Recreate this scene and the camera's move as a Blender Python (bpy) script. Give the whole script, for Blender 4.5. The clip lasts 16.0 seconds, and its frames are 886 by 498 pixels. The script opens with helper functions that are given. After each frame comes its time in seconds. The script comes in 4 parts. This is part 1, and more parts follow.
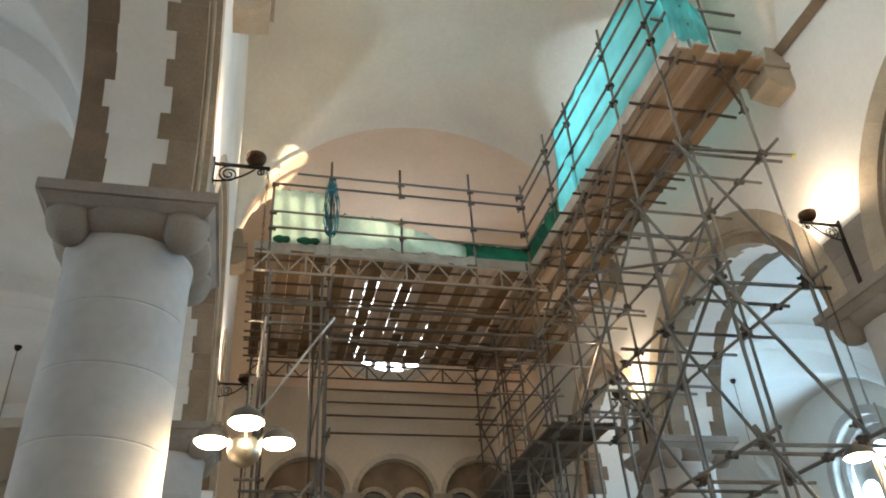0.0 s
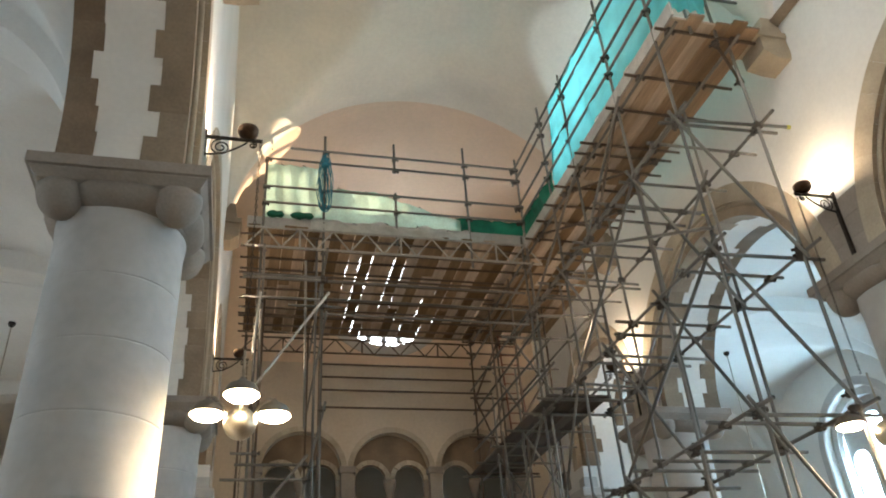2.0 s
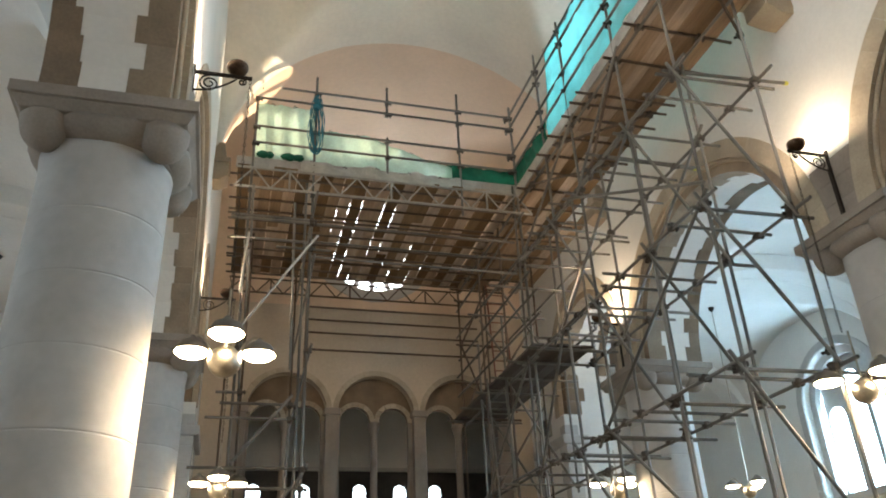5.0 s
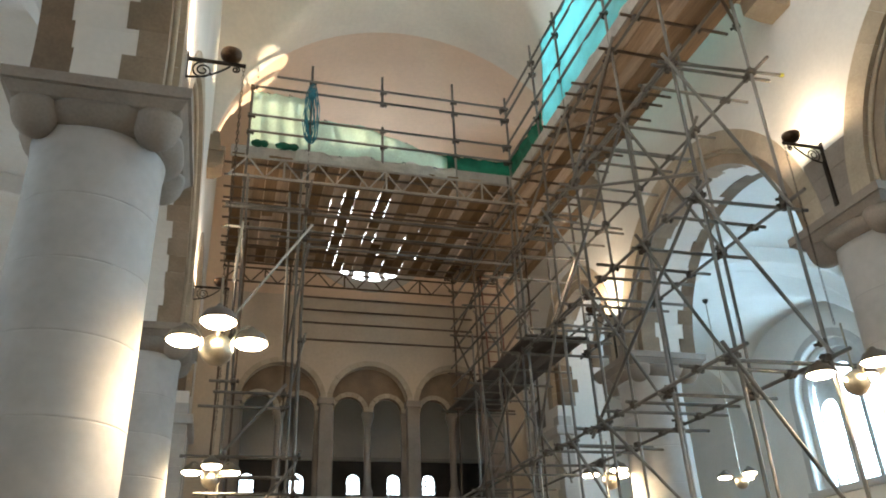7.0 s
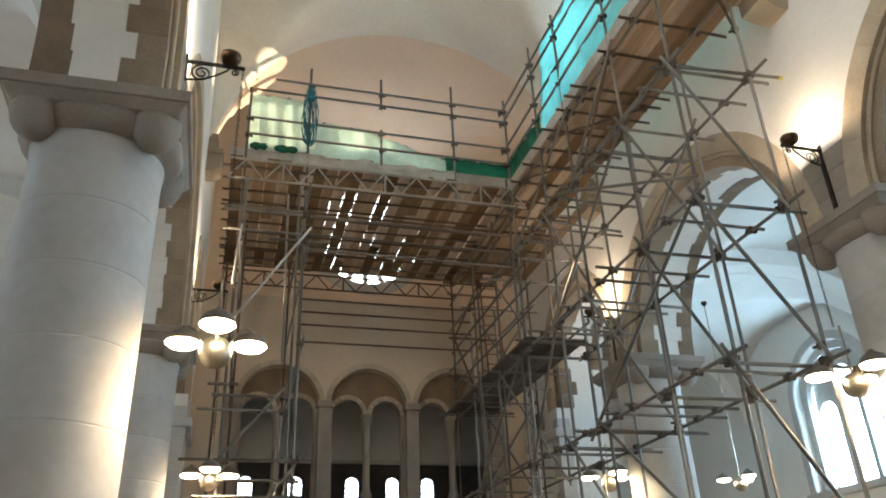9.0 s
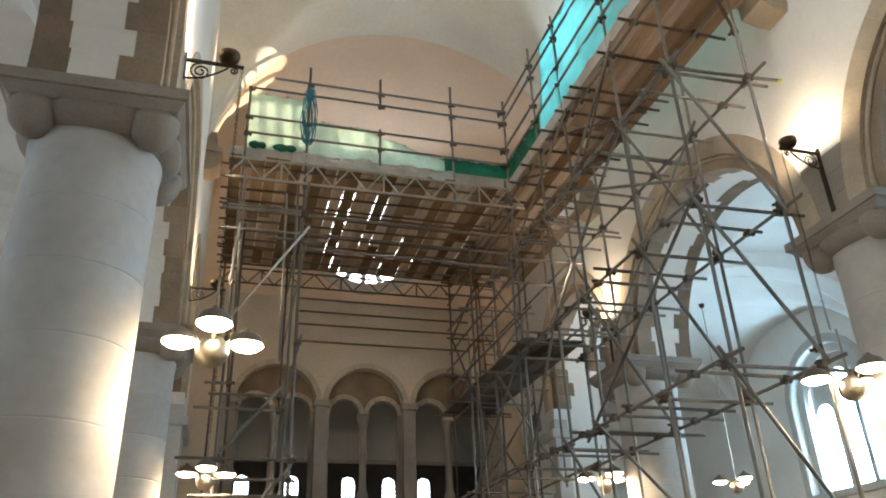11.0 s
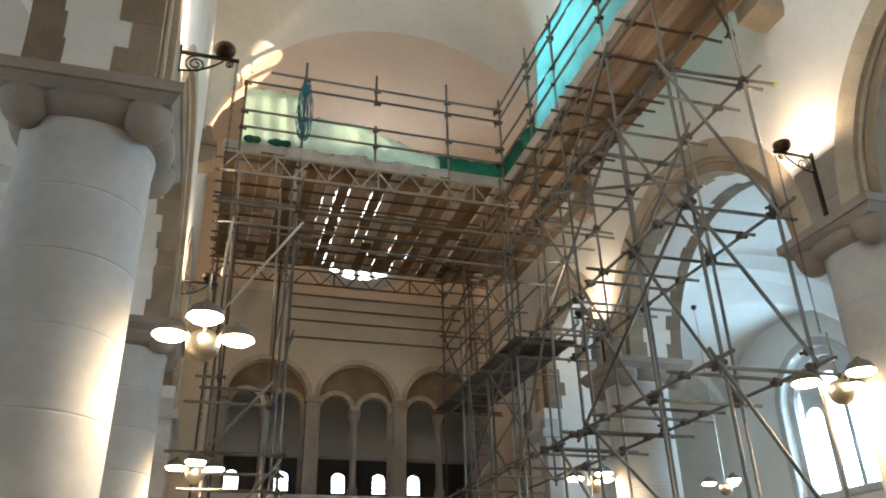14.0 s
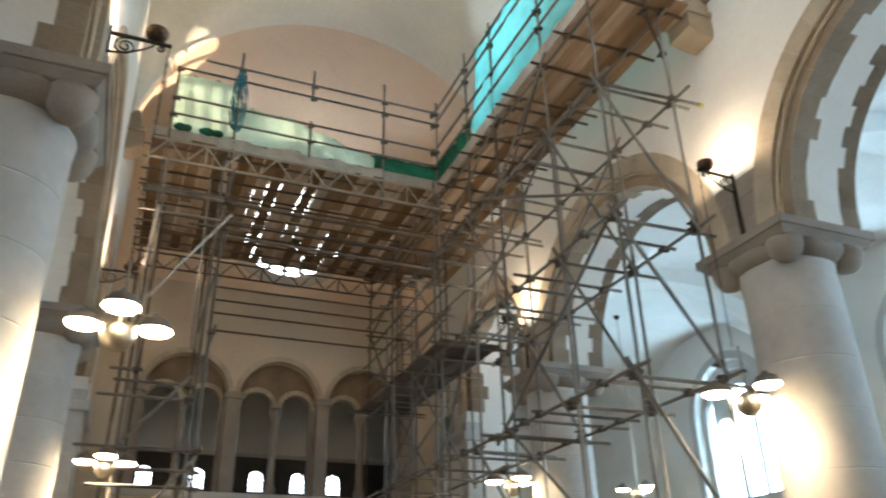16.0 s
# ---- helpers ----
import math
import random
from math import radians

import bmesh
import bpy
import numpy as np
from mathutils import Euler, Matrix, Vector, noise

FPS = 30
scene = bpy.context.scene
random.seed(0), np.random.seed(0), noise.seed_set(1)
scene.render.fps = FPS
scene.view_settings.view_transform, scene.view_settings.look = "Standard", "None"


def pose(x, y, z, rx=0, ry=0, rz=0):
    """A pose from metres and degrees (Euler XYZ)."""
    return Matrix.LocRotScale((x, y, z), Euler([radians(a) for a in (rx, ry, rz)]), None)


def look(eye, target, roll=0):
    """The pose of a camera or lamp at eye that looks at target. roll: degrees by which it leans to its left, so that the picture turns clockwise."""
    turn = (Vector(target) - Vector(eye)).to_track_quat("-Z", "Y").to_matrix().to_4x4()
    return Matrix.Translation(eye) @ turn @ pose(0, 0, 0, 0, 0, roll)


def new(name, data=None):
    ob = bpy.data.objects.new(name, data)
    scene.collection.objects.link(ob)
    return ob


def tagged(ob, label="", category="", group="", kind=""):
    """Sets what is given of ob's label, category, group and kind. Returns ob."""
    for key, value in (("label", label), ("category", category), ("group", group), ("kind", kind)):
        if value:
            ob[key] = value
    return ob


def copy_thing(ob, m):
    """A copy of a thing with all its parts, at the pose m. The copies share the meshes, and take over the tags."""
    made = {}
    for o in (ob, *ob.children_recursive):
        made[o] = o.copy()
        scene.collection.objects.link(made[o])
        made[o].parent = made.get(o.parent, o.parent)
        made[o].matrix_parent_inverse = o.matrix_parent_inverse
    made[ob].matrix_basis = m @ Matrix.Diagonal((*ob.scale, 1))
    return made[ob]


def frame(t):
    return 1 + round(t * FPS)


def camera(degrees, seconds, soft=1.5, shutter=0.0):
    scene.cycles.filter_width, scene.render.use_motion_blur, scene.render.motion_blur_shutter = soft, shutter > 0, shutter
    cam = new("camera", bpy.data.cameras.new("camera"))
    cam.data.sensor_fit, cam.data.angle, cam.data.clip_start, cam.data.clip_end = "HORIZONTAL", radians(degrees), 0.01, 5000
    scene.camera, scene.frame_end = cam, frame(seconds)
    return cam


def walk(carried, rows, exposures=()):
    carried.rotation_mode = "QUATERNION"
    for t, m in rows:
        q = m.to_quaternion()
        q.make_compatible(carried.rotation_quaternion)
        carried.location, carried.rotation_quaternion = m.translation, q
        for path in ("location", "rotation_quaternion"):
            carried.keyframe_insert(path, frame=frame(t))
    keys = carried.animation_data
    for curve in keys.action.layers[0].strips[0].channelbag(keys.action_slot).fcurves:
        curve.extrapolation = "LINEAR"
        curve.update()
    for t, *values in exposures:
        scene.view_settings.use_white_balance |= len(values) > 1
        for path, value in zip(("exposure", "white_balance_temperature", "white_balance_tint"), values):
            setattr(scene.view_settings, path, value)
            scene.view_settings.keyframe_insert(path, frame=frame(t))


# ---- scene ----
LENS = 59.5
cam = camera(LENS, 16.0, soft=1.9, shutter=0.5)
# seconds, eye x y z, turn to the right, tilt up, roll (degrees)
PATH = [
    (0.0, -0.066, -0.093, 1.630, 15.314, 32.746, -3.767),
    (0.5, -0.075, -0.082, 1.629, 15.458, 32.574, -3.691),
    (1.0, -0.062, -0.078, 1.625, 15.589, 32.323, -3.480),
    (1.5, -0.067, -0.063, 1.621, 15.211, 31.828, -3.665),
    (2.0, -0.056, -0.053, 1.615, 15.641, 30.951, -4.211),
    (2.5, -0.034, -0.044, 1.617, 15.519, 30.249, -4.492),
    (3.0, -0.032, -0.036, 1.614, 15.763, 29.414, -3.857),
    (3.5, -0.025, -0.034, 1.618, 15.829, 28.657, -3.497),
    (4.0, -0.026, -0.022, 1.612, 15.834, 27.734, -3.041),
    (6.5, -0.007, -0.009, 1.608, 16.449, 26.710, -2.407),
    (7.0, 0.002, -0.000, 1.601, 16.477, 26.435, -2.383),
    (7.5, -0.002, -0.000, 1.603, 16.585, 26.547, -2.371),
    (8.0, -0.001, 0.000, 1.602, 16.699, 26.634, -2.372),
    (8.5, 0.000, 0.003, 1.610, 16.769, 26.413, -2.510),
    (9.0, -0.004, 0.000, 1.604, 16.605, 26.606, -2.468),
    (11.5, 0.006, -0.002, 1.609, 16.753, 26.603, -2.068),
    (12.0, 0.004, -0.007, 1.607, 16.726, 26.752, -2.136),
    (12.5, 0.009, 0.001, 1.603, 16.919, 26.763, -2.061),
    (13.0, 0.013, 0.001, 1.605, 16.986, 26.718, -1.924),
    (13.5, 0.015, 0.002, 1.608, 17.354, 26.555, -1.608),
    (14.0, 0.019, 0.001, 1.605, 17.196, 26.440, -1.360),
    (14.5, 0.025, 0.005, 1.608, 17.419, 26.436, -1.537),
    (15.0, 0.019, 0.001, 1.604, 17.295, 26.509, -1.633),
    (15.5, 0.024, 0.007, 1.600, 17.736, 26.530, -1.553),
    (15.7, 0.058, -0.003, 1.610, 18.966, 26.506, -1.476),
    (16.0, 0.055, -0.024, 1.592, 22.749, 26.457, -1.096),
]


def aim(x, y, z, turn, tilt, roll):
    a, b = radians(turn), radians(tilt)
    d = Vector((math.sin(a) * math.cos(b), math.cos(a) * math.cos(b), math.sin(b)))
    return look((x, y, z), Vector((x, y, z)) + d, roll)


walk(cam, [(r[0], aim(*r[1:])) for r in PATH], exposures=[(0.0, 0.87), (16.0, 0.87)])

# ---- light ----
SUN_EL, SUN_AZ = radians(4.0), radians(70.0)   # low sun, from the right and ahead (azimuth clockwise from +y)
world = bpy.data.worlds.new("sky")
scene.world = world
world.use_nodes = True
wn = world.node_tree
sky = wn.nodes.new("ShaderNodeTexSky")
sky.sky_type, sky.sun_disc = "NISHITA", False
sky.sun_elevation, sky.sun_rotation = SUN_EL, SUN_AZ
wn.links.new(sky.outputs[0], wn.nodes["Background"].inputs[0])
wn.nodes["Background"].inputs[1].default_value = 0.15
sun = new("sun", bpy.data.lights.new("sun", "SUN"))
sun.data.energy, sun.data.angle, sun.data.color = 5.0, radians(0.5), (1.0, 0.78, 0.52)
sd = Vector((math.sin(SUN_AZ) * math.cos(SUN_EL), math.cos(SUN_AZ) * math.cos(SUN_EL), math.sin(SUN_EL)))
sun.matrix_world = look(sd * 40, (0, 0, 0))


def lamp(name, at, watts, colour, size, spot=None, aimed=None):
    data = bpy.data.lights.new(name, "SPOT" if spot else "POINT")
    data.energy, data.color, data.shadow_soft_size = watts, colour, size
    if spot:
        data.spot_size, data.spot_blend = radians(spot), 0.25 if spot < 167 else 1.0
    ob = new(name, data)
    ob.matrix_world = look(at, aimed) if aimed else Matrix.Translation(at)
    return ob


# ---- materials ----
def material(name, base, rough=0.8, metal=0.0, var=0.15, scale=3.0, grain=40.0, bump=0.15, tint=None, per_object=0.0, stretch=None, transl=0.0, dist=0.01, weave=0.0):
    m = bpy.data.materials.new(name)
    m.use_nodes = True
    nt = m.node_tree
    n, ln = nt.nodes, nt.links
    b = n["Principled BSDF"]
    b.inputs["Roughness"].default_value, b.inputs["Metallic"].default_value = rough, metal
    tc = n.new("ShaderNodeTexCoord")
    vec = tc.outputs["Object"]
    if stretch:
        mp = n.new("ShaderNodeMapping")
        mp.inputs["Scale"].default_value = stretch
        ln.new(vec, mp.inputs[0])
        vec = mp.outputs[0]
    big, fine = n.new("ShaderNodeTexNoise"), n.new("ShaderNodeTexNoise")
    big.inputs["Scale"].default_value, big.inputs["Detail"].default_value = scale, 5
    fine.inputs["Scale"].default_value, fine.inputs["Detail"].default_value = grain, 4
    ln.new(vec, big.inputs["Vector"]), ln.new(vec, fine.inputs["Vector"])
    dark = tuple(c * (1 - 2 * var) for c in base)
    lite = tuple(min(1, c * (1 + 1.2 * var)) for c in (tint or base))
    mix = n.new("ShaderNodeMix")
    mix.data_type = "RGBA"
    ramp = n.new("ShaderNodeMapRange")
    ramp.inputs[1].default_value, ramp.inputs[2].default_value = 0.3, 0.7
    ln.new(big.outputs[0], ramp.inputs[0]), ln.new(ramp.outputs[0], mix.inputs["Factor"])
    mix.inputs["A"].default_value, mix.inputs["B"].default_value = (*dark, 1), (*lite, 1)
    col = mix.outputs["Result"]
    hsv = n.new("ShaderNodeHueSaturation")
    val = n.new("ShaderNodeMapRange")
    val.inputs[1].default_value, val.inputs[2].default_value = 0.25, 0.75
    val.inputs[3].default_value, val.inputs[4].default_value = 1 - var, 1 + var
    ln.new(fine.outputs[0], val.inputs[0])
    if per_object:
        oi = n.new("ShaderNodeObjectInfo")
        mr = n.new("ShaderNodeMapRange")
        mr.inputs[3].default_value, mr.inputs[4].default_value = 1 - per_object, 1 + per_object
        mu = n.new("ShaderNodeMath")
        mu.operation = "MULTIPLY"
        ln.new(oi.outputs["Random"], mr.inputs[0])
        ln.new(mr.outputs[0], mu.inputs[0]), ln.new(val.outputs[0], mu.inputs[1])
        ln.new(mu.outputs[0], hsv.inputs["Value"])
        sat = n.new("ShaderNodeMapRange")
        sat.inputs[3].default_value, sat.inputs[4].default_value = 1.0 + per_object * 0.5, 1.0 - per_object * 0.7
        ln.new(oi.outputs["Random"], sat.inputs[0]), ln.new(sat.outputs[0], hsv.inputs["Saturation"])
    else:
        ln.new(val.outputs[0], hsv.inputs["Value"])
    ln.new(col, hsv.inputs["Color"]), ln.new(hsv.outputs[0], b.inputs["Base Color"])
    if bump:
        bp = n.new("ShaderNodeBump")
        bp.inputs["Strength"].default_value, bp.inputs["Distance"].default_value = bump, dist
        ln.new(fine.outputs[0], bp.inputs["Height"]), ln.new(bp.outputs[0], b.inputs["Normal"])
    if transl:
        tr, mx = n.new("ShaderNodeBsdfTranslucent"), n.new("ShaderNodeMixShader")
        mx.inputs[0].default_value = transl
        ln.new(hsv.outputs[0], tr.inputs[0])
        ln.new(b.outputs[0], mx.inputs[1]), ln.new(tr.outputs[0], mx.inputs[2])
        out = mx.outputs[0]
        if weave:
            hole, mw = n.new("ShaderNodeBsdfTransparent"), n.new("ShaderNodeMixShader")
            mw.inputs[0].default_value = weave
            ln.new(out, mw.inputs[1]), ln.new(hole.outputs[0], mw.inputs[2])
            out = mw.outputs[0]
        ln.new(out, n["Material Output"].inputs[0])
    return m


def glow(name, colour, strength):
    m = bpy.data.materials.new(name)
    m.use_nodes = True
    b = m.node_tree.nodes["Principled BSDF"]
    b.inputs["Base Color"].default_value = (*colour, 1)
    b.inputs["Emission Color"].default_value, b.inputs["Emission Strength"].default_value = (*colour, 1), strength
    return m


PLASTER = material("white_plaster", (0.74, 0.72, 0.68), 0.9, var=0.035, scale=0.9, grain=18, bump=0.12)
VAULT = material("vault_plaster", (0.72, 0.67, 0.59), 0.9, var=0.05, scale=0.6, grain=12, bump=0.1)
ARCHSTONE = material("arch_sandstone", (0.29, 0.225, 0.16), 0.9, var=0.11, scale=2.2, grain=30, bump=0.25, per_object=0.10)
ENDWALL = material("buff_wall_plaster", (0.55, 0.465, 0.365), 0.9, var=0.06, scale=0.8, grain=14, bump=0.15)
# darker and browner than STONE; capitals, springers and gallery piers
CAPSTONE = material("brown_grey_capital_stone", (0.295, 0.255, 0.22), 0.88, var=0.09, scale=2.0, grain=35, bump=0.25, per_object=0.05)
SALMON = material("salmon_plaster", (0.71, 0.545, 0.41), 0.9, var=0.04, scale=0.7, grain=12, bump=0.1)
STONE = material("grey_limestone", (0.49, 0.475, 0.455), 0.85, var=0.055, scale=1.8, grain=9, bump=0.08, per_object=0.05)
BROWN = material("brown_sandstone", (0.21, 0.15, 0.10), 0.9, var=0.13, scale=2.2, grain=35, bump=0.25, per_object=0.12)
BUFF = material("buff_stone", (0.44, 0.37, 0.28), 0.9, var=0.10, scale=2.0, grain=35, bump=0.2, per_object=0.08)
STEEL = material("galvanised_tube", (0.165, 0.157, 0.145), 0.46, metal=0.45, var=0.22, scale=2.5, grain=25, bump=0.1, per_object=0.25, tint=(0.22, 0.20, 0.175))
CLAMP = material("rusty_coupler", (0.10, 0.085, 0.07), 0.65, metal=0.5, var=0.25, scale=8, grain=60, bump=0.3, per_object=0.2)
ALU = material("aluminium_beam", (0.44, 0.41, 0.37), 0.42, metal=0.6, var=0.1, scale=4, grain=30, bump=0.08)
BOARD = material("scaffold_board", (0.32, 0.215, 0.13), 0.85, var=0.16, scale=1.4, grain=9, bump=0.25, per_object=0.6, stretch=(5, 0.5, 5))
NET = material("turquoise_netting", (0.20, 0.80, 0.83), 0.7, var=0.10, scale=2.0, grain=60, bump=0.1, transl=0.93, weave=0.12)
NETPALE = material("pale_green_sheeting", (0.60, 0.80, 0.66), 0.6, var=0.12, scale=1.6, grain=30, bump=0.1, transl=0.6)
NETDARK = material("dark_green_netting", (0.01, 0.16, 0.09), 0.75, var=0.2, scale=3.0, grain=60, bump=0.1, transl=0.3)
TOE = material("toe_board_wrap", (0.46, 0.42, 0.38), 0.8, var=0.12, scale=2.0, grain=20, bump=0.3)
ROPE = material("blue_rope", (0.03, 0.20, 0.28), 0.8, var=0.2, scale=9, grain=80, bump=0.3)
IRON = material("wrought_iron", (0.035, 0.028, 0.022), 0.5, metal=0.7, var=0.2, scale=8, grain=60, bump=0.2)
COPPER = material("dark_copper_bowl", (0.09, 0.055, 0.035), 0.35, metal=0.85, var=0.25, scale=8, grain=50, bump=0.2)
BRASS = material("aged_brass", (0.42, 0.37, 0.29), 0.36, metal=0.9, var=0.12, scale=7, grain=60, bump=0.05)
WOOD = material("dark_panelling", (0.055, 0.046, 0.040), 0.6, var=0.2, scale=2, grain=20, bump=0.1)
REDLEAD = material("red_primer_steel", (0.22, 0.07, 0.04), 0.6, metal=0.2, var=0.2, scale=4, grain=40, bump=0.1)
FLOOR = material("stone_floor", (0.15, 0.12, 0.09), 0.6, var=0.15, scale=1.2, grain=25, bump=0.1)
YELLOW = material("yellow_plastic", (0.60, 0.55, 0.08), 0.5, var=0.08)
CABLE = material("black_cable", (0.03, 0.03, 0.03), 0.6, var=0.1)
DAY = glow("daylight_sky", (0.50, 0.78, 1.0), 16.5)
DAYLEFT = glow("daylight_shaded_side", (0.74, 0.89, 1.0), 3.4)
DAYHIGH = glow("daylight_clerestory", (0.75, 0.90, 1.0), 4.2)
# glow behind the added pair of near clerestory windows, brightens the vault
DAYFILL = glow("fill_near_clerestory", (0.88, 0.95, 1.0), 11.0)
DAYSMALL = glow("daylight_small", (0.82, 0.92, 1.0), 7.0)
BULB = glow("lamp_glow", (1.0, 0.78, 0.48), 48.0)


# ---- building helpers ----
def mesh_of(bm, name, mat, smooth=False):
    me = bpy.data.meshes.new(name)
    bmesh.ops.recalc_face_normals(bm, faces=bm.faces[:])
    if smooth:
        for f in bm.faces:
            f.smooth = True
    bm.to_mesh(me)
    bm.free()
    me.materials.append(mat)
    return me


def part(name, bm, mat, parent=None, label="", smooth=False, kind=""):
    ob = new(name, mesh_of(bm, name, mat, smooth))
    ob.parent = parent
    return tagged(ob, label, kind=kind)


def piece(name, me, parent, m):
    ob = new(name, me)
    ob.parent = parent
    ob.matrix_basis = m
    return ob


def thing(name, label, category, group="", kind="", at=(0, 0, 0)):
    ob = new(name)
    ob.location = at
    return tagged(ob, label, category, group, kind)


def box(bm, x0, x1, y0, y1, z0, z1, bevel=0.0):
    g = bmesh.ops.create_cube(bm, size=1)["verts"]
    for v in g:
        v.co = Vector(((x0 + x1) / 2 + v.co.x * (x1 - x0), (y0 + y1) / 2 + v.co.y * (y1 - y0), (z0 + z1) / 2 + v.co.z * (z1 - z0)))
    if bevel:
        es = list({e for v in g for e in v.link_edges})
        bmesh.ops.bevel(bm, geom=es, offset=bevel, segments=2, affect="EDGES", profile=0.6)
    return g


def ring_loft(bm, rings, closed=True, cap=True):
    """Rings of points of equal count, joined by quads."""
    vs = [[bm.verts.new(p) for p in r] for r in rings]
    n = len(rings[0])
    for a, b in zip(vs, vs[1:]):
        for i in range(n if closed else n - 1):
            j = (i + 1) % n
            bm.faces.new((a[i], a[j], b[j], b[i]))
    if cap:
        bm.faces.new(vs[0][::-1])
        bm.faces.new(vs[-1])
    return vs


def lathe(bm, profile, seg=32, cx=0.0, cy=0.0):
    """profile: (radius, z) from below upwards."""
    ring_loft(bm, [[(cx + r * math.cos(2 * math.pi * i / seg), cy + r * math.sin(2 * math.pi * i / seg), z) for i in range(seg)] for r, z in profile])


def sweep(bm, pts, r, seg=8):
    pts = [Vector(p) for p in pts]
    rings = []
    for i, p in enumerate(pts):
        d = (pts[min(i + 1, len(pts) - 1)] - pts[max(i - 1, 0)]).normalized()
        q = d.to_track_quat("Z", "Y")
        rings.append([p + q @ Vector((r * math.cos(2 * math.pi * k / seg), r * math.sin(2 * math.pi * k / seg), 0)) for k in range(seg)])
    ring_loft(bm, rings)


def span(p, q):
    """The pose that lays a unit mesh along z from p to q."""
    p, q = Vector(p), Vector(q)
    d = q - p
    return Matrix.Translation(p) @ d.to_track_quat("Z", "Y").to_matrix().to_4x4() @ Matrix.Diagonal((1, 1, d.length, 1))


def unit_tube(name, mat, r=0.0242, seg=10):
    bm = bmesh.new()
    ring_loft(bm, [[(k * math.cos(2 * math.pi * i / seg), k * math.sin(2 * math.pi * i / seg), z) for i in range(seg)] for k, z in ((r * 0.8, 0.003), (r, 0), (r, 1), (r * 0.8, 0.997))])
    return mesh_of(bm, name, mat, False)


TUBE = unit_tube("tube", STEEL)
# brown tubes: the warm, dim light under the deck is put into their colour
WARMBROWN = material("warm_brown_tube", (0.135, 0.095, 0.066), 0.65, metal=0.3, var=0.25, scale=3.0, grain=30, bump=0.2, per_object=0.3)
BTUBE = unit_tube("brown_tube", WARMBROWN)
bmc = bmesh.new()
box(bmc, -0.032, 0.032, -0.038, 0.038, -0.032, 0.032, 0.01)
box(bmc, 0.02, 0.075, -0.012, 0.012, -0.012, 0.012, 0.004)
box(bmc, 0.05, 0.07, -0.022, 0.022, -0.022, 0.022, 0.005)
box(bmc, -0.012, 0.012, 0.03, 0.075, -0.014, 0.014, 0.004)
for v in bmc.verts:
    v.co *= 1.3
COUPLER = mesh_of(bmc, "coupler", CLAMP)


def tube(name, parent, p, q):
    return piece(name, TUBE, parent, span(p, q))


def coupler(parent, at, turn=0):
    return piece("coupler", COUPLER, parent, pose(*at, random.uniform(-20, 20), random.uniform(-20, 20), turn))


# ---- the plan ----
XL, XR = -0.69, 7.20           # faces of the nave walls
THICK = 1.18
ORDER = 0.10                    # depth of the outer order of each arch
MID = (XL + XR) / 2
BAYS = (-2.22, 3.78, 9.78, 15.78)   # middle of each arcade arch
WINDOWS = (-2.88, 3.12, 9.12, 15.12)   # middle of each aisle window
PIERS = (0.78, 6.78, 12.78, 18.78)
YE, YB = 17.8, -8.0
SPRING = 6.12
AISLE = 5.8
AXL, AXR = XL - THICK - AISLE, XR + THICK + AISLE
R_OUT, R_MID, R_IN = 2.75, 2.45, 2.24
ARCH = {yc: (yc, R_OUT, R_MID, R_IN, SPRING) for yc in BAYS}
ARCH[BAYS[3]] = (14.5, 1.75, 1.5, 1.3, 7.05)   # narrow stilted arch beside the end wall


def arch_wall(bm, x0, x1, y0, y1, zb, zt, yc, r, zs, seg=28):
    """Wall between x0 and x1 with a round-headed opening that goes through it."""
    arc = [(yc - r * math.cos(math.pi * i / seg), zs + r * math.sin(math.pi * i / seg)) for i in range(seg + 1)]
    for x in (x0, x1):
        def quad(a, b, c, d):
            bm.faces.new([bm.verts.new((x, *p)) for p in (a, b, c, d)])
        if yc - r > y0 + 1e-4:
            quad((y0, zb), (yc - r, zb), (yc - r, zs), (y0, zs)) if zb < zs else None
            quad((y0, zs), (yc - r, zs), (yc - r, zt), (y0, zt))
            quad((yc + r, zs), (y1, zs), (y1, zt), (yc + r, zt))
            quad((yc + r, zb), (y1, zb), (y1, zs), (yc + r, zs)) if zb < zs else None
        for a, b in zip(arc, arc[1:]):
            quad(a, b, (b[0], zt), (a[0], zt))
    line = ([(yc - r, zb)] if zb < zs else []) + arc + ([(yc + r, zb)] if zb < zs else [])
    for a, b in zip(line, line[1:]):
        bm.faces.new([bm.verts.new(p) for p in ((x0, *a), (x0, *b), (x1, *b), (x1, *a))])
    for y in (y0, y1):
        bm.faces.new([bm.verts.new(p) for p in ((x0, y, zb), (x1, y, zb), (x1, y, zt), (x0, y, zt))])
    bm.faces.new([bm.verts.new(p) for p in ((x0, y0, zt), (x1, y0, zt), (x1, y1, zt), (x0, y1, zt))])
    bmesh.ops.remove_doubles(bm, verts=bm.verts[:], dist=0.0005)


# floor and outer shell
bm = bmesh.new()
box(bm, AXL - 0.6, AXR + 0.6, YB - 0.6, 24, -0.3, 0.0)
part("floor", bm, FLOOR, kind="structure")
tagged(bpy.data.objects["floor"], "worn stone floor of the church", "floor")

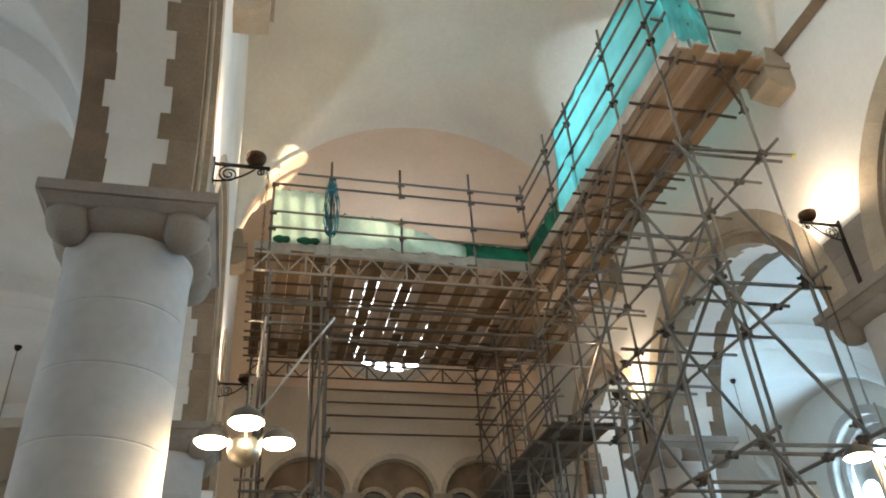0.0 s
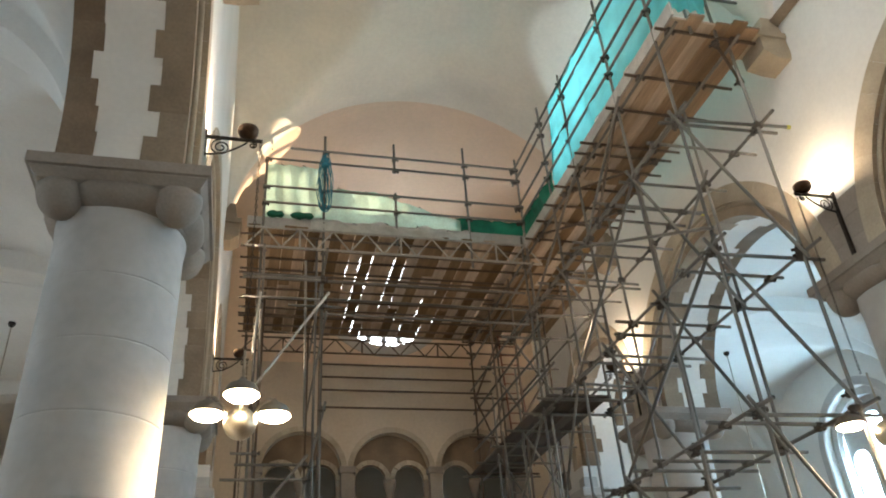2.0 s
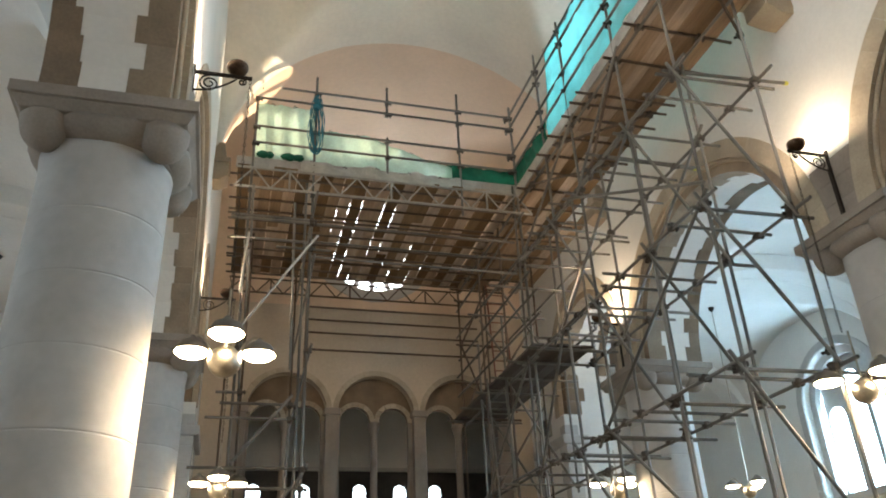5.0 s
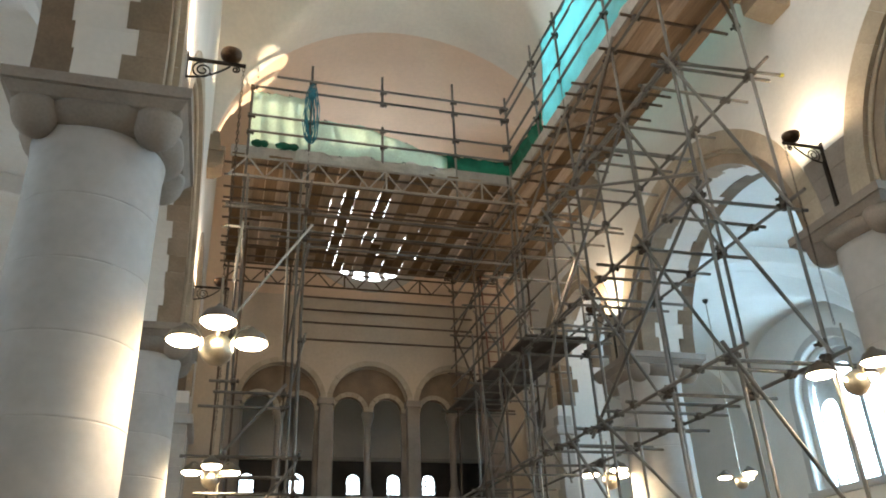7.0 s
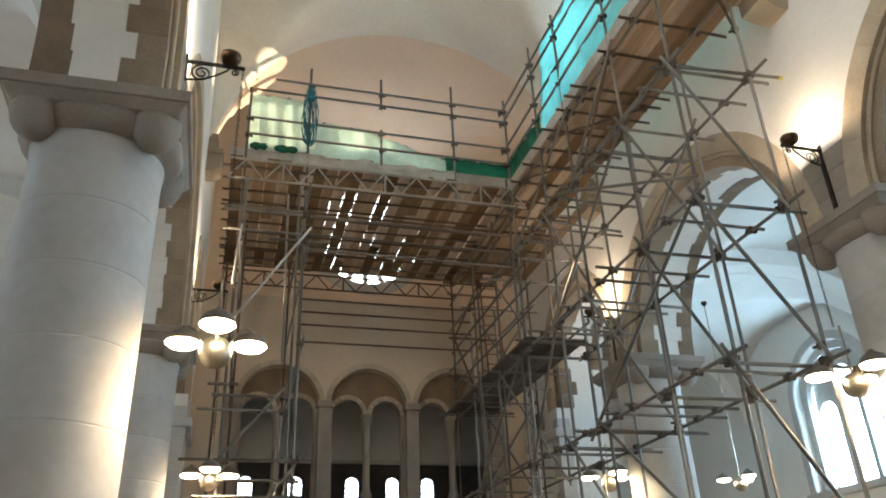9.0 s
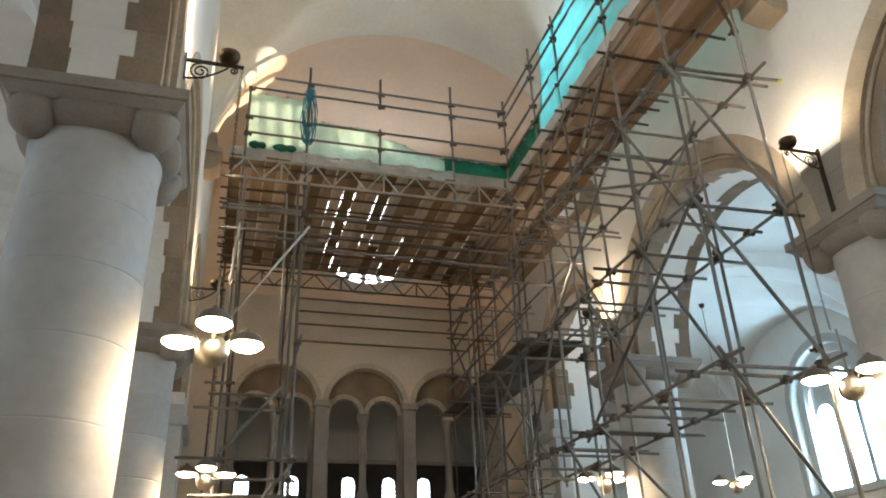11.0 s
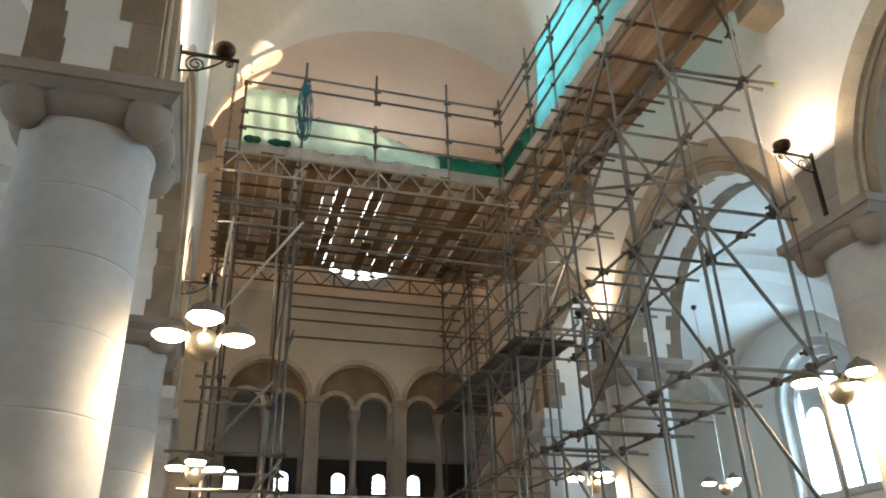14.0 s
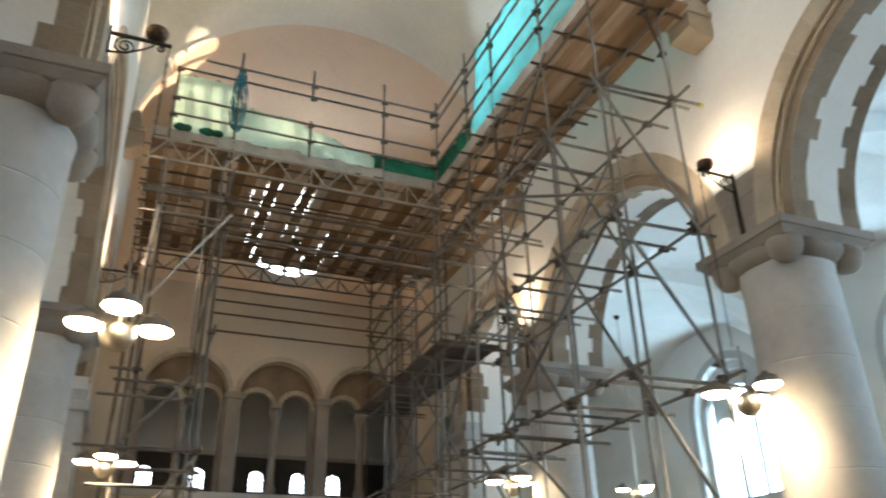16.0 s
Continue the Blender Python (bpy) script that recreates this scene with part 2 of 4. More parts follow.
# nave walls, one length of wall per bay, with the arcade arch through each
nave_walls = {}
# the BAYS[1] pair is out of view, added as a light source
CLERESTORY = (("left", BAYS[1]), ("right", BAYS[1]), ("right", BAYS[2]), ("right", BAYS[3]))
for side, xf, sgn in (("left", XL, -1), ("right", XR, 1)):
    w = thing("wall_" + side, "white plastered nave wall with brown stone arches", "wall", kind="structure")
    nave_walls[side] = w
    bm = bmesh.new()
    for yc in BAYS:
        b2 = bmesh.new()
        y0, y1 = yc - 3, min(yc + 3, YE + 0.3)
        ya, ro, rm, ri, zs = ARCH[yc]
        arch_wall(b2, xf, xf + sgn * ORDER, y0, y1, SPRING, 10.2, ya, rm, zs)
        arch_wall(b2, xf + sgn * ORDER, xf + sgn * THICK, y0, y1, SPRING, 10.2, ya, ri, zs)
        if yc > 15:
            box(b2, min(xf, xf + sgn * THICK), max(xf, xf + sgn * THICK), ya + ri, y1, 0, SPRING)
        me = bpy.data.meshes.new("t")
        b2.to_mesh(me)
        b2.free()
        bm.from_mesh(me)
        bpy.data.meshes.remove(me)
    part("plaster", bm, PLASTER, w)
    # upper wall with clerestory windows
    bm = bmesh.new()
    for yc in BAYS:
        b2 = bmesh.new()
        box(b2, min(xf, xf + sgn * 0.6), max(xf, xf + sgn * 0.6), yc - 3, min(yc + 3, YE + 0.3), 10.2, 10.7)
        if (side, yc) in CLERESTORY:
            arch_wall(b2, xf, xf + sgn * 0.6, yc - 3, min(yc + 3, YE + 0.3), 10.7, 14.2, yc - (0.45 if yc > 15 else 0), 0.95, 11.9, 14)
        else:
            box(b2, min(xf, xf + sgn * 0.6), max(xf, xf + sgn * 0.6), yc - 3, min(yc + 3, YE + 0.3), 10.7, 14.2)
        me = bpy.data.meshes.new("t")
        b2.to_mesh(me)
        b2.free()
        bm.from_mesh(me)
        bpy.data.meshes.remove(me)
    part("upper_plaster", bm, PLASTER, w)

# nave vault: a barrel with lower cells cutting in over each bay
VS, VR = 9.35, (XR - XL) / 2


def vault_height(x, y):
    h = VS + math.sqrt(max(0.0, (VR + 0.002) ** 2 - (x - MID) ** 2))
    for yc in BAYS:
        u = (y - yc) / 2.85
        if abs(u) < 1:
            rise = 1.5 if yc < 0 else 2.9 if yc < 5 else 3.3
            h = max(h, 9.7 + rise * math.sqrt(1 - u * u))
    return h


bm = bmesh.new()
nx, ny = 72, 150
grid = []
for j in range(ny + 1):
    y = YB + (YE + 0.2 - YB) * j / ny
    grid.append([bm.verts.new((MID - (VR + 0.0) * math.cos(math.pi * i / nx), y, vault_height(MID - VR * math.cos(math.pi * i / nx), y))) for i in range(nx + 1)])
b3 = bmesh.new()
for a, b in zip(grid, grid[1:]):
    far = a[0].co.y > 12.6
    for i in range(nx):
        vs = (a[i], a[i + 1], b[i + 1], b[i])
        (b3 if far else bm).faces.new([b3.verts.new(v.co) for v in vs] if far else vs)
bmesh.ops.remove_doubles(b3, verts=b3.verts[:], dist=0.0005)
tagged(part("ceiling_end_bay", b3, SALMON, kind="structure", smooth=True), "salmon-tinted plaster vault of the end bay", "ceiling")
ceil = part("ceiling", bm, VAULT, kind="structure", smooth=True)
tagged(ceil, "cream plastered barrel vault over the nave", "ceiling")
# unseen slab added over all, keeps the sky out above the vaults
bm = bmesh.new()
box(bm, XL - 0.7, XR + 0.7, YB - 0.6, 18.4, 14.2, 14.5)
tagged(part("sky_stop_slab", bm, PLASTER, kind="structure"), "unseen slab added over the nave vault to keep the sky out", "roof")

# aisles: vault, outer wall with three-light windows
for side, xa, xo, sgn in (("left", XL - THICK, AXL, -1), ("right", XR + THICK, AXR, 1)):
    bm = bmesh.new()
    mid, rad = (xa + xo) / 2, AISLE / 2

    def aisle_h(x, y):
        arc = lambda u: (1 - min(1.0, abs(u)) ** 2.6) ** 0.4545
        h = SPRING + 0.3 + 2.4 * arc((x - mid) / rad)
        k = max((SPRING + 0.3 + 2.4 * arc((y - yc) / 2.7) for yc in BAYS if abs(y - yc) < 2.7), default=0)
        near = min(abs(y - p) for p in PIERS)
        return h - 0.32 if near < 0.3 else max(h, k)
    rows = []
    ys = sorted([YB + 0.11 * i for i in range(int((24 - YB) / 0.11) + 1)] + [p + d for p in PIERS for d in (-0.301, -0.299, 0.299, 0.301)])
    for y in ys:
        rows.append([bm.verts.new((mid - rad * math.cos(math.pi * i / 40), y, aisle_h(mid - rad * math.cos(math.pi * i / 40), y))) for i in range(41)])
    for a, b in zip(rows, rows[1:]):
        for i in range(40):
            bm.faces.new((a[i], a[i + 1], b[i + 1], b[i]))
    tagged(part("ceiling_aisle_" + side, bm, PLASTER, kind="structure", smooth=True), "white plastered groin vault over the side aisle", "ceiling")
    aw = thing("wall_aisle_" + side, "white plastered aisle wall with arched windows", "wall", kind="structure")
    for yc in WINDOWS + (21.12,):
        bm = bmesh.new()
        if yc > 20:
            box(bm, min(xo, xo + sgn * 0.7), max(xo, xo + sgn * 0.7), yc - 3, yc + 3, 4.4, 9.4)
        else:
            arch_wall(bm, xo, xo + sgn * 0.7, yc - 3, yc + 3, 4.4, 9.4, yc, 1.3, 6.55)
        part("window_wall", bm, PLASTER, aw)
        bm = bmesh.new()
        box(bm, min(xo, xo + sgn * 0.7), max(xo, xo + sgn * 0.7), yc - 3, yc + 3, 0, 4.4)
        part("dado_wall", bm, PLASTER, aw)
    # unseen length, added to close the gap that let the sky in
    bm = bmesh.new()
    box(bm, min(xo, xo + sgn * 0.7), max(xo, xo + sgn * 0.7), YB, WINDOWS[0] - 3, 0, 9.4)
    part("plain_wall", bm, PLASTER, aw)

# walls behind (added out of view) and at the far ends of the aisles
bm = bmesh.new()
box(bm, AXL - 0.7, AXR + 0.7, YB - 0.6, YB, 0, 14.4)
tagged(part("wall_back", bm, PLASTER, kind="structure"), "plain white plastered wall added out of view to close the nave", "wall")
bm = bmesh.new()
box(bm, AXL - 0.7, AXR + 0.7, 23.4, 24, 0, 10)
tagged(part("wall_far", bm, PLASTER, kind="structure"), "plain plastered wall behind the gallery", "wall")


# aisle windows
def three_light_window(xo, sgn, yc, name):
    w = thing(name, "bright three-light round-headed leaded window in stone surround", "window", "aisle windows", "structure")
    xs = xo + sgn * 0.42
    # stepped surround
    for k, (r, d) in enumerate(((1.52, -0.03), (1.3, 0.2))):
        bm = bmesh.new()
        seg = 22
        a = [(yc - r * math.cos(math.pi * i / seg), 6.55 + r * math.sin(math.pi * i / seg)) for i in range(seg + 1)]
        a = [(yc - r, 4.4)] + a + [(yc + r, 4.4)]
        ri = r - 0.2
        b = [(yc - ri * math.cos(math.pi * i / seg), 6.55 + ri * math.sin(math.pi * i / seg)) for i in range(seg + 1)]
        b = [(yc - ri, 4.4)] + b + [(yc + ri, 4.4)]
        xa, xb = xo + sgn * d, xo + sgn * (d + 0.16)
        va = [[bm.verts.new((x, *p)) for p in line] for x, line in ((xa, a), (xa, b), (xb, b), (xb, a))]
        for p, q in zip(va, va[1:] + va[:1]):
            for i in range(len(p) - 1):
                bm.faces.new((p[i], p[i + 1], q[i + 1], q[i]))
        part("surround", bm, STONE, w)
    bm = bmesh.new()
    box(bm, min(xo - sgn * 0.1, xo + sgn * 0.6), max(xo - sgn * 0.1, xo + sgn * 0.6), yc - 1.6, yc + 1.6, 4.22, 4.4, 0.03)
    part("sill", bm, STONE, w)
    # tracery plate: three lights
    lights = ((yc - 0.72, 0.29, 6.25), (yc, 0.29, 7.0), (yc + 0.72, 0.29, 6.25))
    for y, r, zs in lights:
        bm = bmesh.new()
        arch_wall(bm, xs, xs + sgn * 0.14, y - 0.36, y + 0.36, 4.4, 7.95, y, r, zs, 14)
        part("mullion", bm, STONE, w)
    for y, r, zs in lights:
        bm = bmesh.new()
        for z in np.arange(4.75, zs + 0.2, 0.42):
            box(bm, xs + sgn * 0.06 - 0.008, xs + sgn * 0.06 + 0.008, y - r, y + r, z - 0.008, z + 0.008)
        part("saddle_bars", bm, IRON, w)
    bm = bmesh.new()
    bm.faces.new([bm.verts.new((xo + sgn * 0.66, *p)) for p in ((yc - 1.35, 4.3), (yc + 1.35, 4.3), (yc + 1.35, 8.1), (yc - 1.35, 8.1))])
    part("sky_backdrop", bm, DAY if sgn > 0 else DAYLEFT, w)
    return w


# windows in bays out of view only repeat the row, added as fill daylight
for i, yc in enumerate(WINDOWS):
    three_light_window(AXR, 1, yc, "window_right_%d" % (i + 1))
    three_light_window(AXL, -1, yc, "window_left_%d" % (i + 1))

# clerestory windows: mullions; the sky behind the near ones (nearest pair added to light the vault), the far right one
# open to the low sun
for side, xf, sgn in (("left", XL, -1), ("right", XR, 1)):
    for i, yc in enumerate(y for s, y in CLERESTORY if s == side):
        yw = yc - (0.45 if yc > 15 else 0)
        w = thing("window_clerestory_%s_%d" % (side, i + 1), "arched clerestory window with stone mullions, nearest pair added to light the vault", "window", "clerestory windows", "structure")
        for dy in (-0.32, 0.32):
            bm = bmesh.new()
            box(bm, xf + sgn * 0.3 - 0.06, xf + sgn * 0.3 + 0.06, yw + dy - 0.06, yw + dy + 0.06, 10.7, 12.75, 0.015)
            part("mullion", bm, STONE, w)
        bm = bmesh.new()
        box(bm, xf + sgn * 0.3 - 0.05, xf + sgn * 0.3 + 0.05, yw - 0.94, yw + 0.94, 11.72, 11.84, 0.015)
        part("transom", bm, STONE, w)
        if not (side == "right" and yc > 15):
            bm = bmesh.new()
            bm.faces.new([bm.verts.new((xf + sgn * 0.58, *p)) for p in ((yw - 1, 10.6), (yw + 1, 10.6), (yw + 1, 12.95), (yw - 1, 12.95))])
            part("sky_backdrop", bm, DAYHIGH if yc > 5 else DAYFILL, w)


# ---- columns ----
def column(x, y, label):
    c = thing("column", label, "column", "nave columns", at=(x, y, 0))
    joints = [0.55, 1.22, 1.86, 2.52, 3.15, 3.82, 4.45, 5.05, 5.75]
    for a, b in zip(joints, joints[1:]):
        bm = bmesh.new()
        r0, r1 = 0.598 - 0.004 * a, 0.598 - 0.004 * b
        top = [(r1, b - 0.02), (r1, b - 0.002), (r1 - 0.002, b)] if b < 5.6 else [(r1, b - 0.22), (r1 + 0.012, b - 0.1), (0.595, b)]
        lathe(bm, [(r0 - 0.002, a), (r0, a + 0.002), (r0, a + 0.02)] + top, 56, -0.022)
        part("drum", bm, STONE, c, smooth=True)
    bm = bmesh.new()
    lathe(bm, [(0.86, 0.0), (0.86, 0.2), (0.8, 0.26), (0.83, 0.33), (0.72, 0.45), (0.66, 0.55)], 48)
    part("base", bm, STONE, c, smooth=True)
    # cushion capital: rounded lobes hang below the abacus, at the corners and in the middle of each face
    bm = bmesh.new()
    lathe(bm, [(0.58, 5.70), (0.598, 5.72), (0.60, 5.75), (0.585, 5.77), (0.62, 5.82), (0.66, 5.90)], 40)
    for q in range(4):
        m = Matrix.Rotation(math.pi / 2 * q, 4, "Z")
        for cx, cy, rx, ry, rz in ((-0.50, -0.50, 0.22, 0.22, 0.29), (0.0, -0.42, 0.49, 0.325, 0.225)):
            rings = []
            for t in range(9):
                a = math.pi / 2 * t / 8
                rings.append([m @ Vector((cx + rx * max(0.04, math.cos(a)) ** 0.8 * math.cos(2 * math.pi * k / 24), cy + ry * max(0.04, math.cos(a)) ** 0.8 * math.sin(2 * math.pi * k / 24), 5.905 - rz * math.sin(a))) for k in range(24)])
            rings = [[Vector((max(-0.715, min(0.715, p.x)), max(-0.715, min(0.715, p.y)), p.z)) for p in r] for r in rings]
            ring_loft(bm, rings)
    part("capital", bm, CAPSTONE, c, "scalloped cushion capital", smooth=True)
    bm = bmesh.new()
    h, g = 0.785, 0.70
    ring_loft(bm, [[(sx * k, sy * k, zz) for sx, sy in ((-1, -1), (1, -1), (1, 1), (-1, 1))] for k, zz in ((g - 0.03, 5.895), (g, 5.905), (h - 0.03, 5.985), (h - 0.03, 5.995), (h, 6.0), (h, 6.112), (h - 0.012, 6.12))])
    part("abacus", bm, CAPSTONE, c, "square chamfered abacus slab")
    return c


CX_L, CX_R = XL - THICK / 2 - 0.03, XR + THICK / 2
first = column(CX_L, PIERS[0], "massive round grey limestone column with scalloped capital")
for x in (CX_L, CX_R):
    for y in PIERS:
        if (x, y) != (CX_L, PIERS[0]):
            copy_thing(first, pose(x, y, 0))

# springers: the short pier of stone where two arches meet above each abacus
for side, xf, sgn in (("left", XL, -1), ("right", XR, 1)):
    for bay in BAYS:
        yc, ro, rm, ri, zs = ARCH[bay]
        # outer ring of the arch on the nave face
        n = 21 if bay < 15 else 13
        for i in range(n):
            a0, a1 = math.pi * i / n + 0.0005, math.pi * (i + 1) / n - 0.0005
            if yc - ro * math.cos((a0 + a1) / 2) > YE - 0.1:
                continue
            for (ra, rb, xa, xb, nm) in ((rm - 0.004, ro, -0.018, ORDER + 0.005, "voussoir"),):
                bm = bmesh.new()
                rings = []
                for x in (xa, xb):
                    pts = []
                    for t in range(4):
                        a = a0 + (a1 - a0) * t / 3
                        pts.append((xf + sgn * x, yc - ra * math.cos(a), zs + ra * math.sin(a)))
                    for t in range(3, -1, -1):
                        a = a0 + (a1 - a0) * t / 3
                        pts.append((xf + sgn * x, yc - rb * math.cos(a), zs + rb * math.sin(a)))
                    rings.append(pts)
                ring_loft(bm, rings)
                part(nm, bm, BUFF, nave_walls[side])
        # toothed edge stones of the soffit, nave side and aisle side
        n = 26 if bay < 15 else 15
        for i in range(n):
            a0, a1 = math.pi * i / n + 0.0002, math.pi * (i + 1) / n - 0.0002
            if yc - ri * math.cos((a0 + a1) / 2) > YE - 0.1:
                continue
            for edge in (0, 1):
                ln = ((0.27, 0.37), (0.20, 0.29))[edge][random.random() < (0.2, 0.8)[i % 2]] + random.uniform(-0.03, 0.03)
                xa, xb = (ORDER - 0.004, ORDER + ln) if edge == 0 else (THICK + 0.006 - ln, THICK + 0.006)
                bm = bmesh.new()
                rings = []
                for x in (xa, xb):
                    pts = [(xf + sgn * x, yc - (ri - 0.008) * math.cos(a0 + (a1 - a0) * t / 3), zs + (ri - 0.008) * math.sin(a0 + (a1 - a0) * t / 3)) for t in range(4)]
                    rb = rm - 0.01 if edge == 0 else ri + 0.05
                    pts += [(xf + sgn * x, yc - rb * math.cos(a0 + (a1 - a0) * t / 3), zs + rb * math.sin(a0 + (a1 - a0) * t / 3)) for t in range(3, -1, -1)]
                    rings.append(pts)
                ring_loft(bm, rings)
                part("quoin", bm, BROWN if edge else ARCHSTONE, nave_walls[side])
        # roll moulding in the angle between the two orders
        bm = bmesh.new()
        sweep(bm, [(xf + sgn * 0.075, yc - (rm - 0.03) * math.cos(math.pi * i / 40), zs + (rm - 0.03) * math.sin(math.pi * i / 40)) for i in range(41) if yc - rm * math.cos(math.pi * i / 40) < YE], 0.035, 8)
        part("roll_moulding", bm, BUFF, nave_walls[side], smooth=True)
        if zs > SPRING:
            # straight jamb stones under a stilted arch
            for sy in (-1, 1):
                for k in range(3):
                    z0, z1 = SPRING + 0.31 * k + 0.002, SPRING + 0.31 * (k + 1) - 0.002
                    wd = (0.25, 0.36)[k % 2]
                    bm = bmesh.new()
                    ys = sorted((yc + sy * (rm - 0.004), yc + sy * (rm + wd)))
                    box(bm, *sorted((xf - sgn * 0.018, xf + sgn * (ORDER + 0.005))), *ys, z0, z1, 0.005)
                    part("quoin", bm, BUFF, nave_walls[side])
                    bm = bmesh.new()
                    ys = sorted((yc + sy * (ri - 0.008), yc + sy * (rm - 0.01)))
                    box(bm, *sorted((xf + sgn * (ORDER - 0.004), xf + sgn * (ORDER + 0.1 + wd))), *ys, z0, z1, 0.005)
                    part("quoin", bm, BROWN, nave_walls[side])
            # respond pier below, with toothed quoins and an impost
            for k in range(19):
                z0, z1 = 0.31 * k + 0.002, 0.31 * (k + 1) - 0.002
                for y0, sy in ((yc + ri, 1), (YE - 0.35, -1)):
                    wd = (0.26, 0.40)[k % 2]
                    bm = bmesh.new()
                    box(bm, *sorted((xf - sgn * 0.016, xf + sgn * 0.3)), *sorted((y0 - 0.008 * sy, y0 + sy * wd)), z0, min(z1, 5.88), 0.005)
                    part("quoin", bm, STONE, nave_walls[side])
            bm = bmesh.new()
            box(bm, *sorted((xf - sgn * 0.12, xf + sgn * 0.5)), yc + ri - 0.1, YE - 0.25, 5.45, 5.65, 0.03)
            part("impost", bm, STONE, nave_walls[side])
    # coursed springer stones over each abacus, toothed into the plaster
    for y in PIERS[:3]:
        for k, hw in enumerate((0.34, 0.50, 0.42)):
            bm = bmesh.new()
            box(bm, *sorted((xf - sgn * 0.010, xf + sgn * 0.09)), y - hw, y + hw + random.uniform(-0.05, 0.05), SPRING + 0.302 * k + 0.002, SPRING + 0.302 * (k + 1) - 0.002, 0.004)
            part("springer", bm, CAPSTONE, nave_walls[side])
    # corbels under the vault, over the piers
    for y in PIERS[:3]:
        c = thing("corbel", "carved brown stone corbel bearing the vault", "corbel", "vault corbels", at=(xf, y, 0))
        bm = bmesh.new()
        s = -sgn * (1.0 if y < 10 else 0.6)
        for w0, w1, d0, d1, z0, z1 in ((0.20, 0.23, 0.20, 0.44, 9.36, 9.46), (0.23, 0.23, 0.44, 0.44, 9.46, 9.72), (0.26, 0.26, 0.49, 0.49, 9.724, 9.82), (0.21, 0.19, 0.36, 0.26, 9.824, 10.18)):
            ring_loft(bm, [[(0, -w, z), (s * d, -w, z), (s * d, w, z), (0, w, z)] for w, d, z in ((w0, d0, z0), (w1, d1, z1))])
        part("corbel_stone", bm, BUFF if y < 10 else ARCHSTONE, c)
    # string rib along the nearest bay, over the corbel
    bm = bmesh.new()
    sweep(bm, [(xf - sgn * 0.02, 6.6, 10.12), (xf - sgn * 0.02, YB, 10.12)], 0.11, 4)
    part("wall_rib", bm, BROWN, nave_walls[side])

# ---- end wall with gallery arches and wheel window ----
end = thing("wall_end", "plastered end wall with gallery arches and wheel window", "wall", kind="structure")
bm = bmesh.new()
ARX = (1.23, 3.32, 5.41)
AR, ASP = 0.92, 6.56


def arch_wall_y(bm, x0, x1, ya, yb, zb, zt, xc, r, zs, seg=24):
    """As arch_wall, in a wall that runs along x."""
    b2 = bmesh.new()
    arch_wall(b2, ya, yb, x0, x1, zb, zt, xc, r, zs, seg)
    for v in b2.verts:
        v.co = Vector((v.co.y, v.co.x, v.co.z))
    me = bpy.data.meshes.new("t")
    b2.to_mesh(me)
    b2.free()
    bm.from_mesh(me)
    bpy.data.meshes.remove(me)


EW = 0.6
for x in ARX:
    arch_wall_y(bm, x - 1.045, x + 1.045, YE, YE + EW, 4.42, 9.2, x, AR, ASP)
    part("arch_wall", bm, ENDWALL, end)
    bm = bmesh.new()
box(bm, XL - 0.3, ARX[0] - 1.045, YE, YE + EW, 0, 9.2)
box(bm, ARX[2] + 1.045, XR + 0.3, YE, YE + EW, 0, 9.2)
box(bm, ARX[0] - 1.045, ARX[2] + 1.045, YE, YE + EW, 0, 4.42)
part("lower_wall", bm, ENDWALL, end)
bm = bmesh.new()
# above: round window hole
WX, WZ, WR = 3.25, 11.12, 1.55
seg = 40
for y in (YE, YE + EW):
    ring = [bm.verts.new((WX + WR * math.cos(2 * math.pi * i / seg), y, WZ + WR * math.sin(2 * math.pi * i / seg))) for i in range(seg)]
    sq = []
    for i in range(seg):
        c, s = math.cos(2 * math.pi * i / seg), math.sin(2 * math.pi * i / seg)
        k = 1 / max(abs(c) / 4.3, abs(s) / (14.2 - WZ if s > 0 else WZ - 9.2))
        sq.append(bm.verts.new((WX + c * k, y, WZ + s * k)))
    for i in range(seg):
        j = (i + 1) % seg
        bm.faces.new((ring[i], ring[j], sq[j], sq[i]))
lathe_pts = [[(WX + WR * math.cos(2 * math.pi * i / seg), y, WZ + WR * math.sin(2 * math.pi * i / seg)) for i in range(seg)] for y in (YE, YE + EW)]
ring_loft(bm, lathe_pts, cap=False)
part("upper_plaster", bm, SALMON, end)
